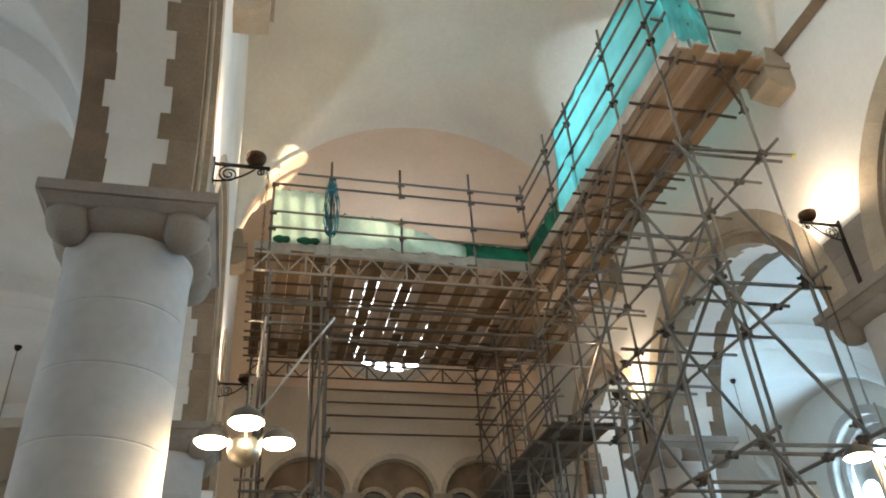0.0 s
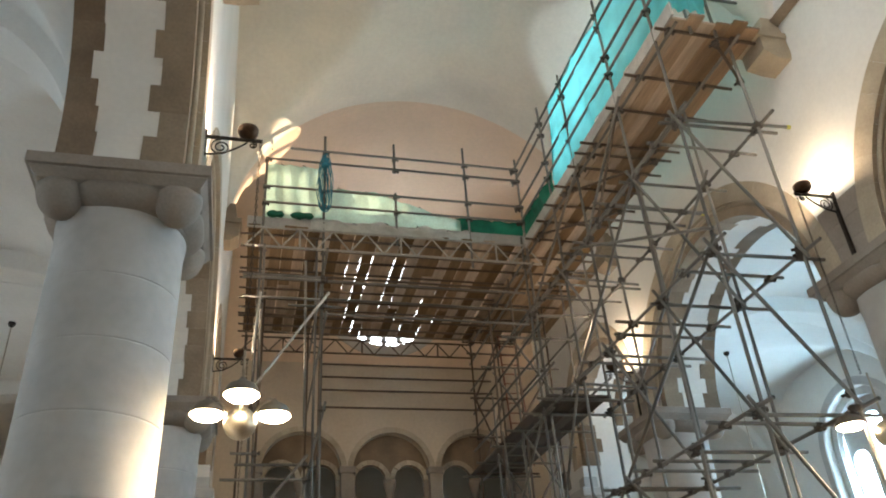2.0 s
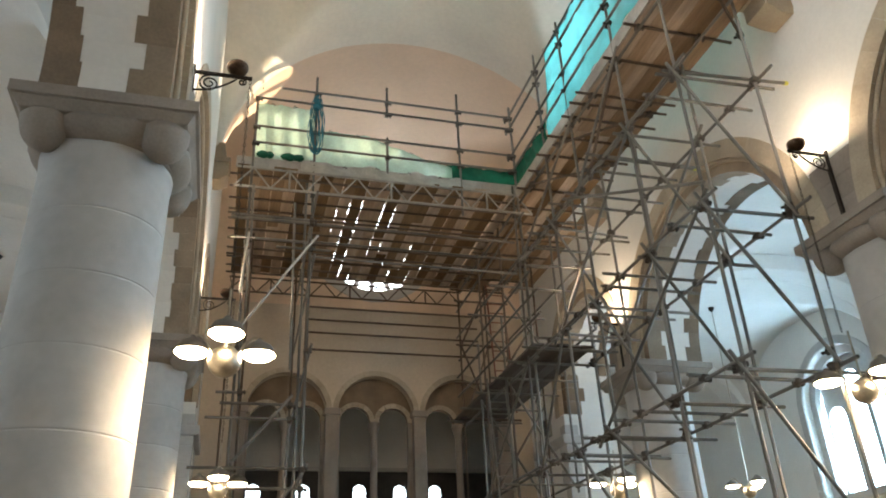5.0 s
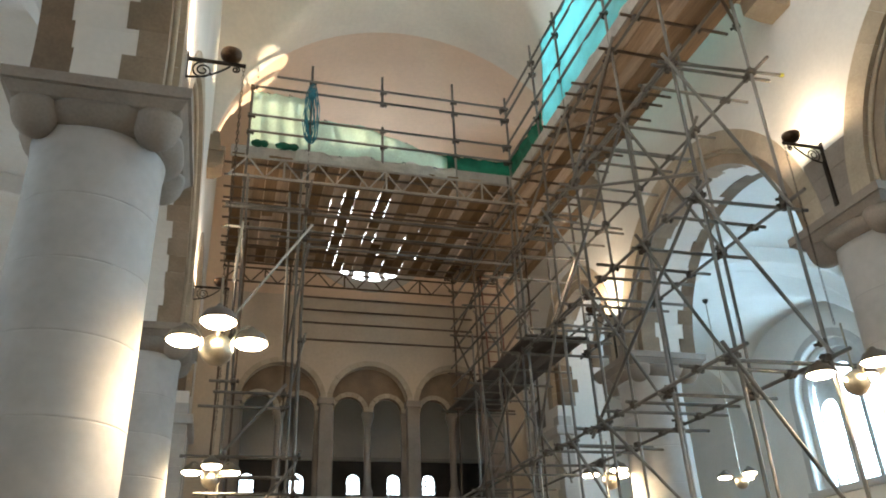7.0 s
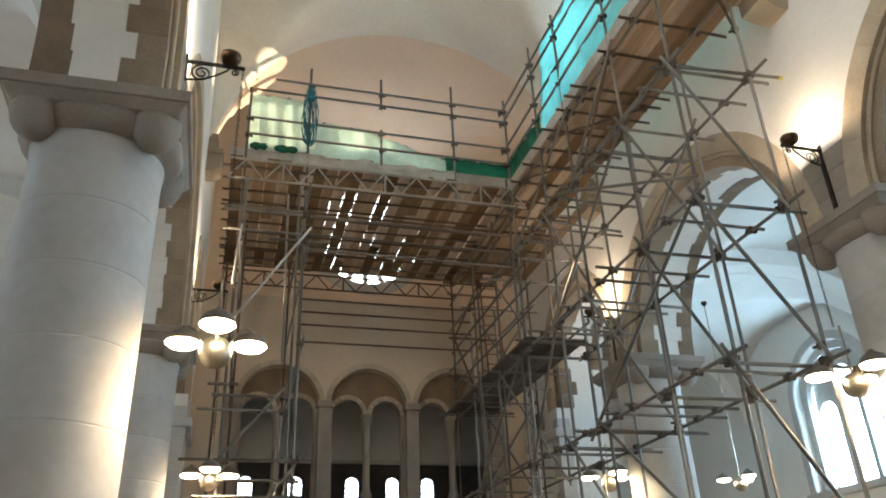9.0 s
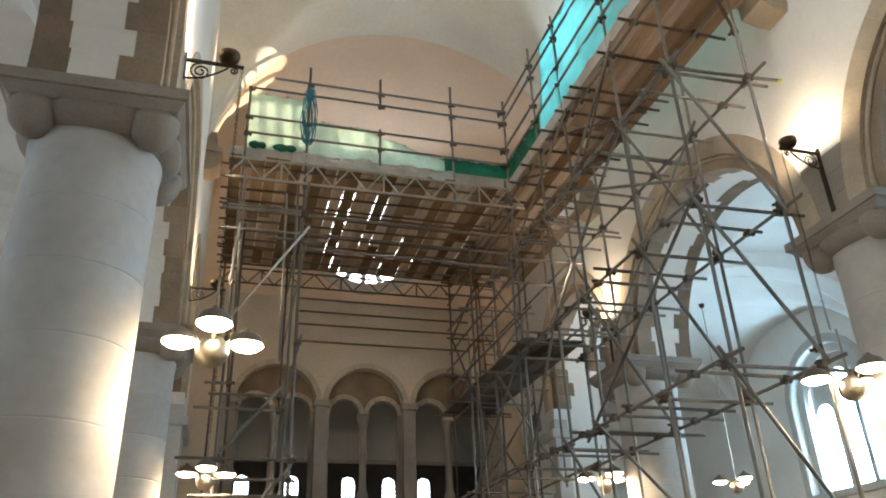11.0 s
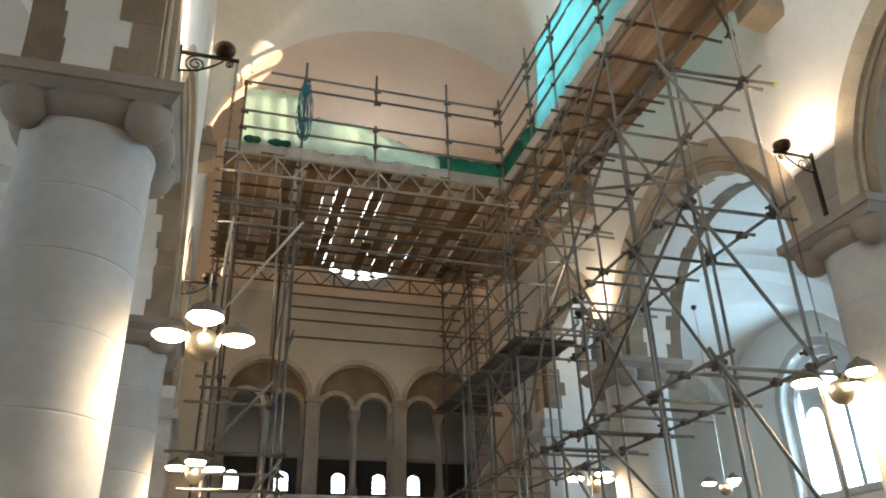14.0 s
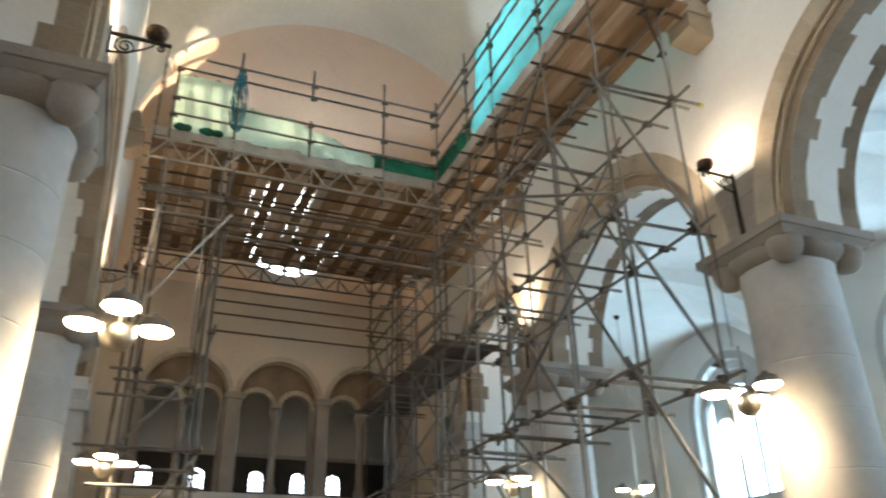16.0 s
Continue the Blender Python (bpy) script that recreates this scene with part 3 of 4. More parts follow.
# stone rings of the three arches
for x in ARX:
    n = 15
    for i in range(n):
        a0, a1 = math.pi * i / n + 0.002, math.pi * (i + 1) / n - 0.002
        bm = bmesh.new()
        ring_loft(bm, [[(x - r * math.cos(a), y, ASP + r * math.sin(a)) for r, a in ((AR - 0.005, a0), (AR - 0.005, a1), (AR + 0.122, a1), (AR + 0.122, a0))] for y in (YE - 0.015, YE + 0.1)])
        part("voussoir", bm, BUFF, end)
    # pair of small arches on a colonnette
    for dx in (-0.46, 0.46):
        bm = bmesh.new()
        arch_wall_y(bm, x + dx - 0.46, x + dx + 0.46, YE + 0.28, YE + 0.45, 6.42, 7.6, x + dx, 0.36, 6.42, 16)
        part("small_arch", bm, BROWN, end)
        n = 9
        for i in range(n):
            a0, a1 = math.pi * i / n + 0.01, math.pi * (i + 1) / n - 0.01
            bm = bmesh.new()
            ring_loft(bm, [[(x + dx - r * math.cos(a), y, 6.42 + r * math.sin(a)) for r, a in ((0.355, a0), (0.355, a1), (0.47, a1), (0.47, a0))] for y in (YE + 0.26, YE + 0.3)])
            part("voussoir", bm, BUFF, end)
    bm = bmesh.new()
    lathe(bm, [(0.13, 4.42), (0.13, 4.6), (0.10, 4.66), (0.085, 4.74), (0.08, 6.12), (0.095, 6.14), (0.15, 6.34), (0.15, 6.42)], 16, x, YE + 0.365)
    part("colonnette", bm, CAPSTONE, end, smooth=True)
    for s in (-1, 1):
        bm = bmesh.new()
        box(bm, x + s * 0.87 - 0.05, x + s * 0.87 + 0.05, YE + 0.28, YE + 0.45, 4.42, 6.42, 0.01)
        part("half_shaft", bm, CAPSTONE, end)
for x in (ARX[0] - 1.045, (ARX[0] + ARX[1]) / 2, (ARX[1] + ARX[2]) / 2, ARX[2] + 1.045):
    bm = bmesh.new()
    box(bm, x - 0.15, x + 0.15, YE - 0.02, YE + 0.2, 4.42, 6.5, 0.015)
    box(bm, x - 0.19, x + 0.19, YE - 0.05, YE + 0.2, 6.5, 6.66, 0.02)
    part("pier", bm, CAPSTONE, end)
bm = bmesh.new()
box(bm, ARX[0] - 1.3, ARX[2] + 1.3, YE - 0.08, YE + 0.3, 4.28, 4.42, 0.02)
part("gallery_sill", bm, STONE, end)
# wheel window tracery
wheel = thing("window_wheel", "large round wheel window with bright glass", "window", kind="structure")
bm = bmesh.new()
for r0, r1, ya, yb in ((WR - 0.14, WR + 0.16, YE - 0.03, YE + 0.2), (0.30, 0.42, YE + 0.2, YE + 0.36)):
    prof = [(r0, ya), (r1, ya), (r1, yb), (r0, yb)]
    vs = [[bm.verts.new((WX + r * math.cos(2 * math.pi * i / 48), y, WZ + r * math.sin(2 * math.pi * i / 48))) for i in range(48)] for r, y in prof]
    for p, q in zip(vs, vs[1:] + vs[:1]):
        for i in range(48):
            bm.faces.new((p[i], p[(i + 1) % 48], q[(i + 1) % 48], q[i]))
part("tracery_ring", bm, STONE, wheel)
for k in range(18):
    a = math.pi / 9 * k + math.pi / 18
    bm = bmesh.new()
    sweep(bm, [(WX + r * math.cos(a), YE + 0.28, WZ + r * math.sin(a)) for r in (0.36, WR - 0.05)], 0.072, 8)
    part("spoke", bm, STONE, wheel)
bm = bmesh.new()
bm.faces.new([bm.verts.new((WX + (WR + 0.05) * math.cos(2 * math.pi * i / 40), YE + EW - 0.05, WZ + (WR + 0.05) * math.sin(2 * math.pi * i / 40))) for i in range(40)])
part("sky_backdrop", bm, DAYSMALL, wheel)

# gallery space behind
bm = bmesh.new()
box(bm, XL - 0.3, XR + 0.3, 20.8, 21.1, 5.8, 9.4)
tagged(part("wall_gallery", bm, PLASTER, kind="structure"), "dim plaster back wall of the gallery", "wall")
bm = bmesh.new()
box(bm, XL - 0.3, XR + 0.3, YE + EW, 21.1, 9.0, 9.2)
tagged(part("ceiling_gallery", bm, PLASTER, kind="structure"), "plain plaster ceiling of the gallery", "ceiling")
bm = bmesh.new()
box(bm, XL - 0.3, XR + 0.3, YE + EW, 21.1, 4.1, 4.25)
tagged(part("floor_gallery", bm, FLOOR, kind="structure"), "stone floor of the gallery", "floor")
for xx in (XL - 0.35, XR + 0.25):
    bm = bmesh.new()
    box(bm, xx, xx + 0.1, YE + EW, 21.1, 4.2, 9.0)
    tagged(part("wall_gallery_side", bm, PLASTER, kind="structure"), "plaster side wall of the gallery", "wall")
panel = thing("panelling", "dark timber panelling along the gallery back wall", "panelling", kind="structure")
wins = (0.70, 1.95, 3.42, 4.50, 5.46)
edges = [XL - 0.3] + [v for w in wins for v in (w - 0.21, w + 0.21)] + [XR + 0.3]
for i in range(0, len(edges), 2):
    bm = bmesh.new()
    box(bm, edges[i], edges[i + 1], 20.74, 20.82, 4.25, 5.8, 0.01)
    part("panel", bm, WOOD, panel)
for w in wins:
    bm = bmesh.new()
    box(bm, w - 0.212, w + 0.212, 20.74, 20.82, 4.25, 4.95)
    arch_wall_y(bm, w - 0.212, w + 0.212, 20.74, 20.82, 4.95, 5.8, w, 0.175, 5.29, 12)
    part("panel", bm, WOOD, panel)
    g = thing("window_gallery", "small bright arched leaded window", "window", "gallery windows", "structure")
    bm = bmesh.new()
    bm.faces.new([bm.verts.new((w + px, 20.86, pz)) for px, pz in ((-0.21, 4.9), (0.21, 4.9), (0.21, 5.7), (-0.21, 5.7))])
    part("sky_backdrop", bm, DAYHIGH, g)
    bm = bmesh.new()
    for z in (5.06, 5.19, 5.32):
        box(bm, w - 0.2, w + 0.2, 20.83, 20.845, z - 0.014, z + 0.014)
    for dx in (-0.06, 0.06):
        box(bm, w + dx - 0.012, w + dx + 0.012, 20.828, 20.846, 4.95, 5.62)
    part("glazing_bar", bm, IRON, g)
bm = bmesh.new()
box(bm, XL - 0.3, XR + 0.3, 20.68, 20.82, 5.8, 5.9, 0.02)
part("cornice", bm, STONE, panel)


# ---- lamps ----
def scroll(bm, cx, cz, r0, turns, start, sx, y=0.0, r=0.009):
    pts = []
    for i in range(int(26 * turns) + 1):
        a = start + 2 * math.pi * i / 26
        rr = r0 * (1 - 0.8 * i / (26 * turns))
        pts.append((cx + sx * rr * math.cos(a), y, cz + rr * math.sin(a)))
    sweep(bm, pts, r, 6)


def uplight(x, y, s):
    """Wrought-iron wall bracket with a dark bowl uplighter; s: the way it points."""
    u = thing("bracket_uplight", "wrought-iron scroll bracket with dark copper bowl uplight", "wall lamp", "bracket uplights", at=(x, y, 0))
    bm = bmesh.new()
    box(bm, -0.012, 0.02, -0.03, 0.03, 6.84, 7.16, 0.006)
    part("back_plate", bm, IRON, u)
    if s < 0:
        bm = bmesh.new()
        box(bm, -0.045, 0.01, -0.026, 0.026, 6.14, 6.88, 0.008)
        part("strut", bm, IRON, u)
    bm = bmesh.new()
    box(bm, min(0, s * 0.60), max(0, s * 0.60), -0.014, 0.014, 7.065, 7.10, 0.004)
    part("arm", bm, IRON, u)
    bm = bmesh.new()
    scroll(bm, s * 0.17, 6.955, 0.108, 2.0, math.pi / 2, s)
    sweep(bm, [(s * (0.02 + 0.42 * t), 0, 6.85 + 0.0 * t + 0.2 * t * t) for t in [k / 10 for k in range(11)]], 0.011, 6)
    scroll(bm, s * 0.50, 7.02, 0.045, 1.5, math.pi / 2, -s)
    part("scroll", bm, IRON, u, smooth=True)
    bm = bmesh.new()
    prof = []
    for i in range(12):
        a = -math.pi / 2 + (math.pi / 2 + 0.25) * i / 11
        prof.append((max(0.004, 0.115 * math.cos(a)), 7.21 + 0.105 * math.sin(a)))
    top = prof[-1]
    prof += [(top[0] - 0.006, top[1] + 0.002), (top[0] - 0.02, top[1] - 0.03)]
    rings = [[(s * 0.44 + r * math.cos(2 * math.pi * i / 28), r * math.sin(2 * math.pi * i / 28), z) for i in range(28)] for r, z in prof]
    ring_loft(bm, rings)
    part("bowl", bm, COPPER, u, "dark beaten copper bowl", smooth=True)
    bm = bmesh.new()
    lathe(bm, [(0.03, 7.15), (0.035, 7.17), (0.02, 7.20)], 12, s * 0.44)
    part("bulb", bm, BULB, u)
    # chain of links down to the pendant
    bm = bmesh.new()
    z, k = 7.06, 0
    while z > 4.62:
        m = pose(s * 0.58, 0, z - 0.03, 0, 0, 90 * (k % 2))
        sweep(bm, [m @ Vector((0.012 * math.cos(2 * math.pi * i / 8), 0, 0.03 * math.sin(2 * math.pi * i / 8))) for i in range(9)], 0.004, 4)
        z -= 0.05
        k += 1
    part("chain", bm, IRON, u)
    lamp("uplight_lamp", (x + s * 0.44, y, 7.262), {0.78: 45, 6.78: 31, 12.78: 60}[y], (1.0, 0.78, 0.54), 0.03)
    return u


def pendant(x, y, zball, group, rod_top):
    p = thing("pendant_lamp", "three-armed brass pendant lamp with white shades and ball", "pendant lamp", group, at=(x, y, 0))
    bm = bmesh.new()
    rr = 0.145
    lathe(bm, [(max(0.01, rr * math.cos(-math.pi / 2 + math.pi * i / 14)), zball + rr * math.sin(-math.pi / 2 + math.pi * i / 14)) for i in range(15)], 28)
    part("ball", bm, BRASS, p, "polished brass ball", smooth=True)
    bm = bmesh.new()
    sweep(bm, [(0, 0, zball + 0.1), (0, 0, rod_top)], 0.012, 8)
    part("stem", bm, BRASS, p)
    for a in (270, 30, 150):
        m = pose(0, 0, 0, 0, 0, a)
        bm = bmesh.new()
        sweep(bm, [m @ Vector(v) for v in ((0.1, 0, zball + 0.05), (0.2, 0, zball + 0.22), (0.28, 0, zball + 0.29), (0.34, 0, zball + 0.29))], 0.012, 6)
        arm = part("arm", bm, BRASS, p)
        bm = bmesh.new()
        prof = [(0.155, 0.135), (0.15, 0.165), (0.115, 0.225), (0.04, 0.265), (0.02, 0.295)]
        rings = [[m @ Vector((0.34 + r * math.cos(2 * math.pi * i / 24), r * math.sin(2 * math.pi * i / 24), zball + z)) for i in range(24)] for r, z in prof]
        ring_loft(bm, rings, cap=False)
        part("shade", bm, SHADE, arm, "enamelled dome lampshade", smooth=True)
        bm = bmesh.new()
        rings = [[m @ Vector((0.34 + r * math.cos(2 * math.pi * i / 20), r * math.sin(2 * math.pi * i / 20), zball + z)) for i in range(20)] for r, z in ((0.06, 0.09), (0.115, 0.10), (0.15, 0.128), (0.14, 0.145), (0.05, 0.165))]
        ring_loft(bm, rings)
        part("bulb", bm, BULB, arm, "glowing lamp opening")
    lamp("pendant_light", (x, y - 0.1, zball - 0.16), 75, (1.0, 0.74, 0.46), 0.3, 166, (x, y - 0.1, 0))
    return p


SHADE = material("enamel_shade", (0.16, 0.14, 0.12), 0.45, metal=0.3, var=0.1, scale=8)
# the PIERS[0] lamps are out of view, added as fill for the near vault
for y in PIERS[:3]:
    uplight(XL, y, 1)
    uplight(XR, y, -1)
    pendant(XL + 0.58, y, 3.92 if y < 10 else 3.88, "nave pendant lamps", 4.62)
    pendant(XR - 0.5, y, 3.92, "nave pendant lamps", 4.62)
for x, y in ((11.3, 15.4), (11.3, 9.78), (-4.7, 9.78), (-4.7, 15.4)):
    a = pendant(x, y, 4.40, "aisle pendant lamps", 8.84)
    bm = bmesh.new()
    lathe(bm, [(0.02, 8.71), (0.07, 8.77), (0.07, 8.84)], 14)
    part("ceiling_rose", bm, IRON, a)


# ---- scaffold along the nave wall ----
XI, XO = 5.30, 6.47
DECK = 9.83
LIFTS = (2.2, 4.23, 6.25, 8.28)
RAILS = (10.36, 10.74, 11.42, 11.72)
INNER = (6.93, 8.28, 10.0, 11.16, 12.74)
OUTER = (6.87, 8.25, 10.0, 11.28, 12.62)
walkway = thing("scaffold", "tube and coupler scaffold carrying a boarded walkway", "scaffold", at=(0, 0, 0))
for i, (yi, yo) in enumerate(zip(INNER, OUTER)):
    tube("standard", walkway, (XI + 0.09, yi, 0.02), (XI - 0.01 + random.uniform(-0.02, 0.02), yi, 12.05 + random.uniform(-0.1, 0.15)))
    tube("standard", walkway, (XO + 0.09, yo, 0.02), (XO, yo, 9.75))
    for z in LIFTS:
        tube("transom", walkway, (XI - 0.12 - random.uniform(0, 0.2), yi + 0.05, z - 0.06), (XO + random.uniform(0.25, 0.62), yo + 0.05, z - 0.06))
        coupler(walkway, (XI, yi, z)), coupler(walkway, (XO, yo, z)), coupler(walkway, (XI, yi + 0.04, z - 0.06), 90), coupler(walkway, (XO, yo + 0.04, z - 0.06), 90)
    for z in RAILS:
        coupler(walkway, (XI, yi, z), 90)
tube("transom", walkway, (XI - 0.15, 6.98, 8.30), (7.11, 6.98, 8.42))
bm = bmesh.new()
sweep(bm, [(7.07, 6.98, 8.4174), (7.125, 6.98, 8.421)], 0.030, 10)
part("end_cap", bm, YELLOW, walkway, "yellow plastic tube end cap")
bm = bmesh.new()
sweep(bm, [(6.90, 9.1, 8.33), (6.95, 9.1, 8.33)], 0.030, 10)
part("end_cap", bm, YELLOW, walkway, "yellow plastic tube end cap")
tube("transom", walkway, (XI - 0.1, 9.1, 8.33), (6.92, 9.1, 8.33))
for z in LIFTS:
    tube("ledger", walkway, (XI - 0.05, 6.6, z), (XI - 0.05, 13.1, z))
    tube("ledger", walkway, (XO + 0.05, 6.55, z), (XO + 0.05, 13.0, z))
tube("ledger", walkway, (XI + 0.05, 6.45, 9.62), (XI + 0.05, 17.2, 9.62))
tube("ledger", walkway, (XO - 0.1, 6.5, 9.62), (XO - 0.1, 17.2, 9.62))
for y in (6.66, 7.6, 8.35, 9.24, 9.52, 9.9, 10.5, 11.1, 11.65, 12.3, 13.0, 13.7, 14.4, 15.2, 16.0, 16.6):
    piece("transom", BTUBE, walkway, span((XI - 0.14 - random.uniform(0, 0.1), y, 9.69), (6.92 + random.uniform(-0.06, 0.03), y + random.uniform(-0.04, 0.04), 9.69)))
    coupler(walkway, (XI + 0.05, y, 9.66))
    coupler(walkway, (XO - 0.1, y, 9.66))
# plan braces and rakers under the deck
for a, b in (((6.1, 6.7, 9.6), (6.86, 7.3, 9.55)), ((5.3, 10.6, 9.6), (6.5, 9.4, 9.58)), ((5.3, 8.4, 9.55), (5.28, 9.6, 8.3)), ((5.3, 11.9, 9.55), (6.6, 11.0, 9.6))):
    piece("brace", BTUBE, walkway, span(a, b))
    coupler(walkway, a, 45), coupler(walkway, b, 45)
for z in RAILS:
    tube("guard_rail", walkway, (XI - 0.05, 6.4, z), (XI - 0.05, 12.9, z))
for z in (4.23, 6.25, 8.28):
    for y in (7.55, 9.1, 9.55, 10.6, 11.7, 12.2):
        y += random.uniform(-0.08, 0.08)
        tube("transom", walkway, (XI - 0.1 - random.uniform(0, 0.25), y, z + 0.05), (XO + random.uniform(0.25, 0.6), y, z + 0.05))
        coupler(walkway, (XI - 0.05, y, z + 0.02)), coupler(walkway, (XO + 0.05, y, z + 0.02))
tube("brace", walkway, (XI - 0.08, 10.5, 8.38), (XI - 0.08, 6.75, 6.42))
# braces
for a, b in (((XI, 6.93, 6.2), (XO, 6.87, 4.4)), ((XI, 6.93, 8.2), (XO, 6.87, 6.3)), ((XI, 6.93, 4.2), (XO, 6.87, 2.3)),
             ((XI, 6.98, 6.25), (XI, 10.3, 4.2)), ((XI, 10.0, 4.2), (XO, 10.0, 3.0)), ((XI, 8.3, 8.2), (XI, 11.2, 6.25)),
             ((XI, 8.28, 8.2), (XO, 8.25, 6.3)), ((XI, 8.28, 6.2), (XO, 8.25, 4.3)), ((XI, 10.0, 6.2), (XO, 10.0, 4.3)), ((XI, 11.16, 8.2), (XO, 11.28, 6.3)),
             ((XI, 11.2, 6.25), (XI, 12.74, 4.2)), ((XO, 8.25, 8.28), (XO, 11.28, 6.25)), ((XI, 11.16, 4.2), (XO, 11.28, 2.3)), ((XI, 12.74, 8.28), (XI, 10.0, 9.6)),
             ((XI, 10.0, 8.28), (XI, 8.28, 9.6))):
    d = (Vector(b) - Vector(a)).normalized() * 0.18
    tube("brace", walkway, Vector(a) - d + Vector((-0.05, -0.05, 0)), Vector(b) + d + Vector((-0.05, -0.05, 0)))
    coupler(walkway, a, 45), coupler(walkway, b, 45)
# end guard rails over the near end
for z in (10.36, 10.74, 11.42):
    tube("guard_rail", walkway, (XI - 0.2, 6.55, z), (XO + 0.1, 6.55, z))
for x in (XI + 0.35, XI + 0.75):
    tube("standard", walkway, (x, 6.58, 9.6), (x, 6.58, 11.9))


# darker grey-brown version of BOARD for the lower platform
GREYBOARD = material("grey_board", (0.115, 0.095, 0.08), 0.9, var=0.16, scale=1.4, grain=9, bump=0.3, per_object=0.35, stretch=(5, 0.5, 5))


def board_mesh(length, mat=BOARD):
    bm = bmesh.new()
    box(bm, -0.1125, 0.1125, 0, length, 0, 0.038, 0.004)
    return mesh_of(bm, "board", mat)


LONG, SHORT, MIDL, HALF, STUB, CUT = (board_mesh(v) for v in (3.9, 2.4, 3.0, 2.33, 0.76, 1.57))
for k in range(6):
    x = XI + 0.02 + 0.1125 + k * 0.2315
    y = 6.42 + random.uniform(-0.08, 0.12)
    for me, ln in ((LONG, 3.9), (MIDL, 3.0), (LONG, 3.9)) if k < 3 else ((LONG, 3.9), (LONG, 3.9), (SHORT, 2.4)):
        piece("board", me, walkway, pose(x, y, 9.716 + random.uniform(0, 0.006), 0, 0, random.uniform(-0.3, 0.3)))
        y += ln + 0.01
for k in range(4):
    piece("board", SHORT, walkway, pose(XI + 0.25 + k * 0.235, 6.62 + random.uniform(0, 0.5), 9.757, 0, 0, random.uniform(-1, 1)))
bm = bmesh.new()
box(bm, XI - 0.022, XI + 0.014, 6.4, 12.7, 9.72, 9.96, 0.004)
part("toe_board", bm, TOE, walkway)
# boards between the walkway and the wall in the end bay
for k in range(2):
    piece("board", LONG, walkway, pose(6.73 + 0.1125 + k * 0.232, 13.3 + random.uniform(-0.1, 0.3), 9.716 + random.uniform(0, 0.006)))
for y in (13.5, 14.6, 15.7, 16.9):
    tube("transom", walkway, (XO - 0.15, y, 9.69), (XR - 0.06, y, 9.69))
# lower working platform
GREYMID, GREYSHORT = board_mesh(3.0, GREYBOARD), board_mesh(2.4, GREYBOARD)
for k in range(5):
    piece("board", GREYMID, walkway, pose(XI - 0.1 + k * 0.235, 12.1 + random.uniform(-0.1, 0.1), 6.32))
    piece("board", GREYSHORT, walkway, pose(XI - 0.1 + k * 0.235, 15.15, 6.32))
for y in (12.2, 13.0, 14.0, 15.0, 16.2, 17.3):
    tube("transom", walkway, (XI - 0.4, y, 6.29), (XO + 0.3, y, 6.29))

for z in (6.85, 7.32):
    tube("guard_rail", walkway, (XI - 0.12, 11.9, z), (XI - 0.12, 17.2, z))
    tube("guard_rail", walkway, (XO + 0.08, 12.5, z), (XO + 0.08, 17.2, z))
for y in (14.0, 15.6):
    tube("standard", walkway, (XI - 0.08, y, 4.1), (XI - 0.08, y, 7.6))
    tube("standard", walkway, (XO + 0.04, y, 4.1), (XO + 0.04, y, 9.7))
    tube("brace", walkway, (XI - 0.1, y, 6.3), (XO, y, 4.2))
    tube("brace", walkway, (XO, y + 0.05, 6.4), (XI, y + 0.05, 8.2))
tube("brace", walkway, (XI - 0.1, 12.74, 6.2), (XI - 0.1, 15.6, 4.2))
tube("brace", walkway, (XO, 12.62, 8.2), (XO, 15.6, 6.3))
for z in (4.23, 8.28):
    tube("ledger", walkway, (XI - 0.08, 12.6, z + 0.06), (XI - 0.08, 17.2, z + 0.06))
    tube("ledger", walkway, (XO + 0.08, 12.6, z + 0.06), (XO + 0.08, 17.2, z + 0.06))
    for y in (14.0, 15.6):
        tube("transom", walkway, (XI - 0.3, y - 0.05, z), (XO + 0.4, y - 0.05, z))
        coupler(walkway, (XI - 0.08, y, z)), coupler(walkway, (XO + 0.04, y, z))

# turquoise netting on the guard rails of the walkway
def drape(name, p0, p1, z0, z1, mat, label, cols=40, rows=14, wave=0.035, top=None, axis="y"):
    bm = bmesh.new()
    g = []
    for j in range(rows + 1):
        line = []
        for i in range(cols + 1):
            u, v = i / cols, j / rows
            t = top(u) if top else 1.0
            x = p0[0] + (p1[0] - p0[0]) * u
            y = p0[1] + (p1[1] - p0[1]) * u
            z = z0 + (z1 - z0) * v * t
            w = wave * (math.sin(u * 23 + v * 2) + 0.6 * math.sin(u * 51 + v * 5) + 0.5 * math.sin(v * 9 + u * 7))
            if axis == "y":
                x += w
            else:
                y += w
            line.append(bm.verts.new((x, y, z)))
        g.append(line)
    for a, b in zip(g, g[1:]):
        for i in range(cols):
            bm.faces.new((a[i], a[i + 1], b[i + 1], b[i]))
    top_edge = [v.co.copy() for v in g[-1]]
    ob = part(name, bm, mat, smooth=True)
    bm = bmesh.new()
    sweep(bm, top_edge, 0.011, 6)
    part("hem", bm, mat, ob, "stitched hem along the edge", smooth=True)
    for k in range(4, cols, max(6, cols // 5)):
        bm = bmesh.new()
        c = top_edge[k]
        sweep(bm, [c + Vector((0.035 * math.cos(a * 0.785), 0.035 * math.sin(a * 0.785), 0.02 * math.sin(a * 1.57))) for a in range(9)], 0.006, 5)
        part("tie", bm, CABLE, ob, "black cable tie")
    return tagged(ob, label, "sheet" if "sheet" in name else "netting")


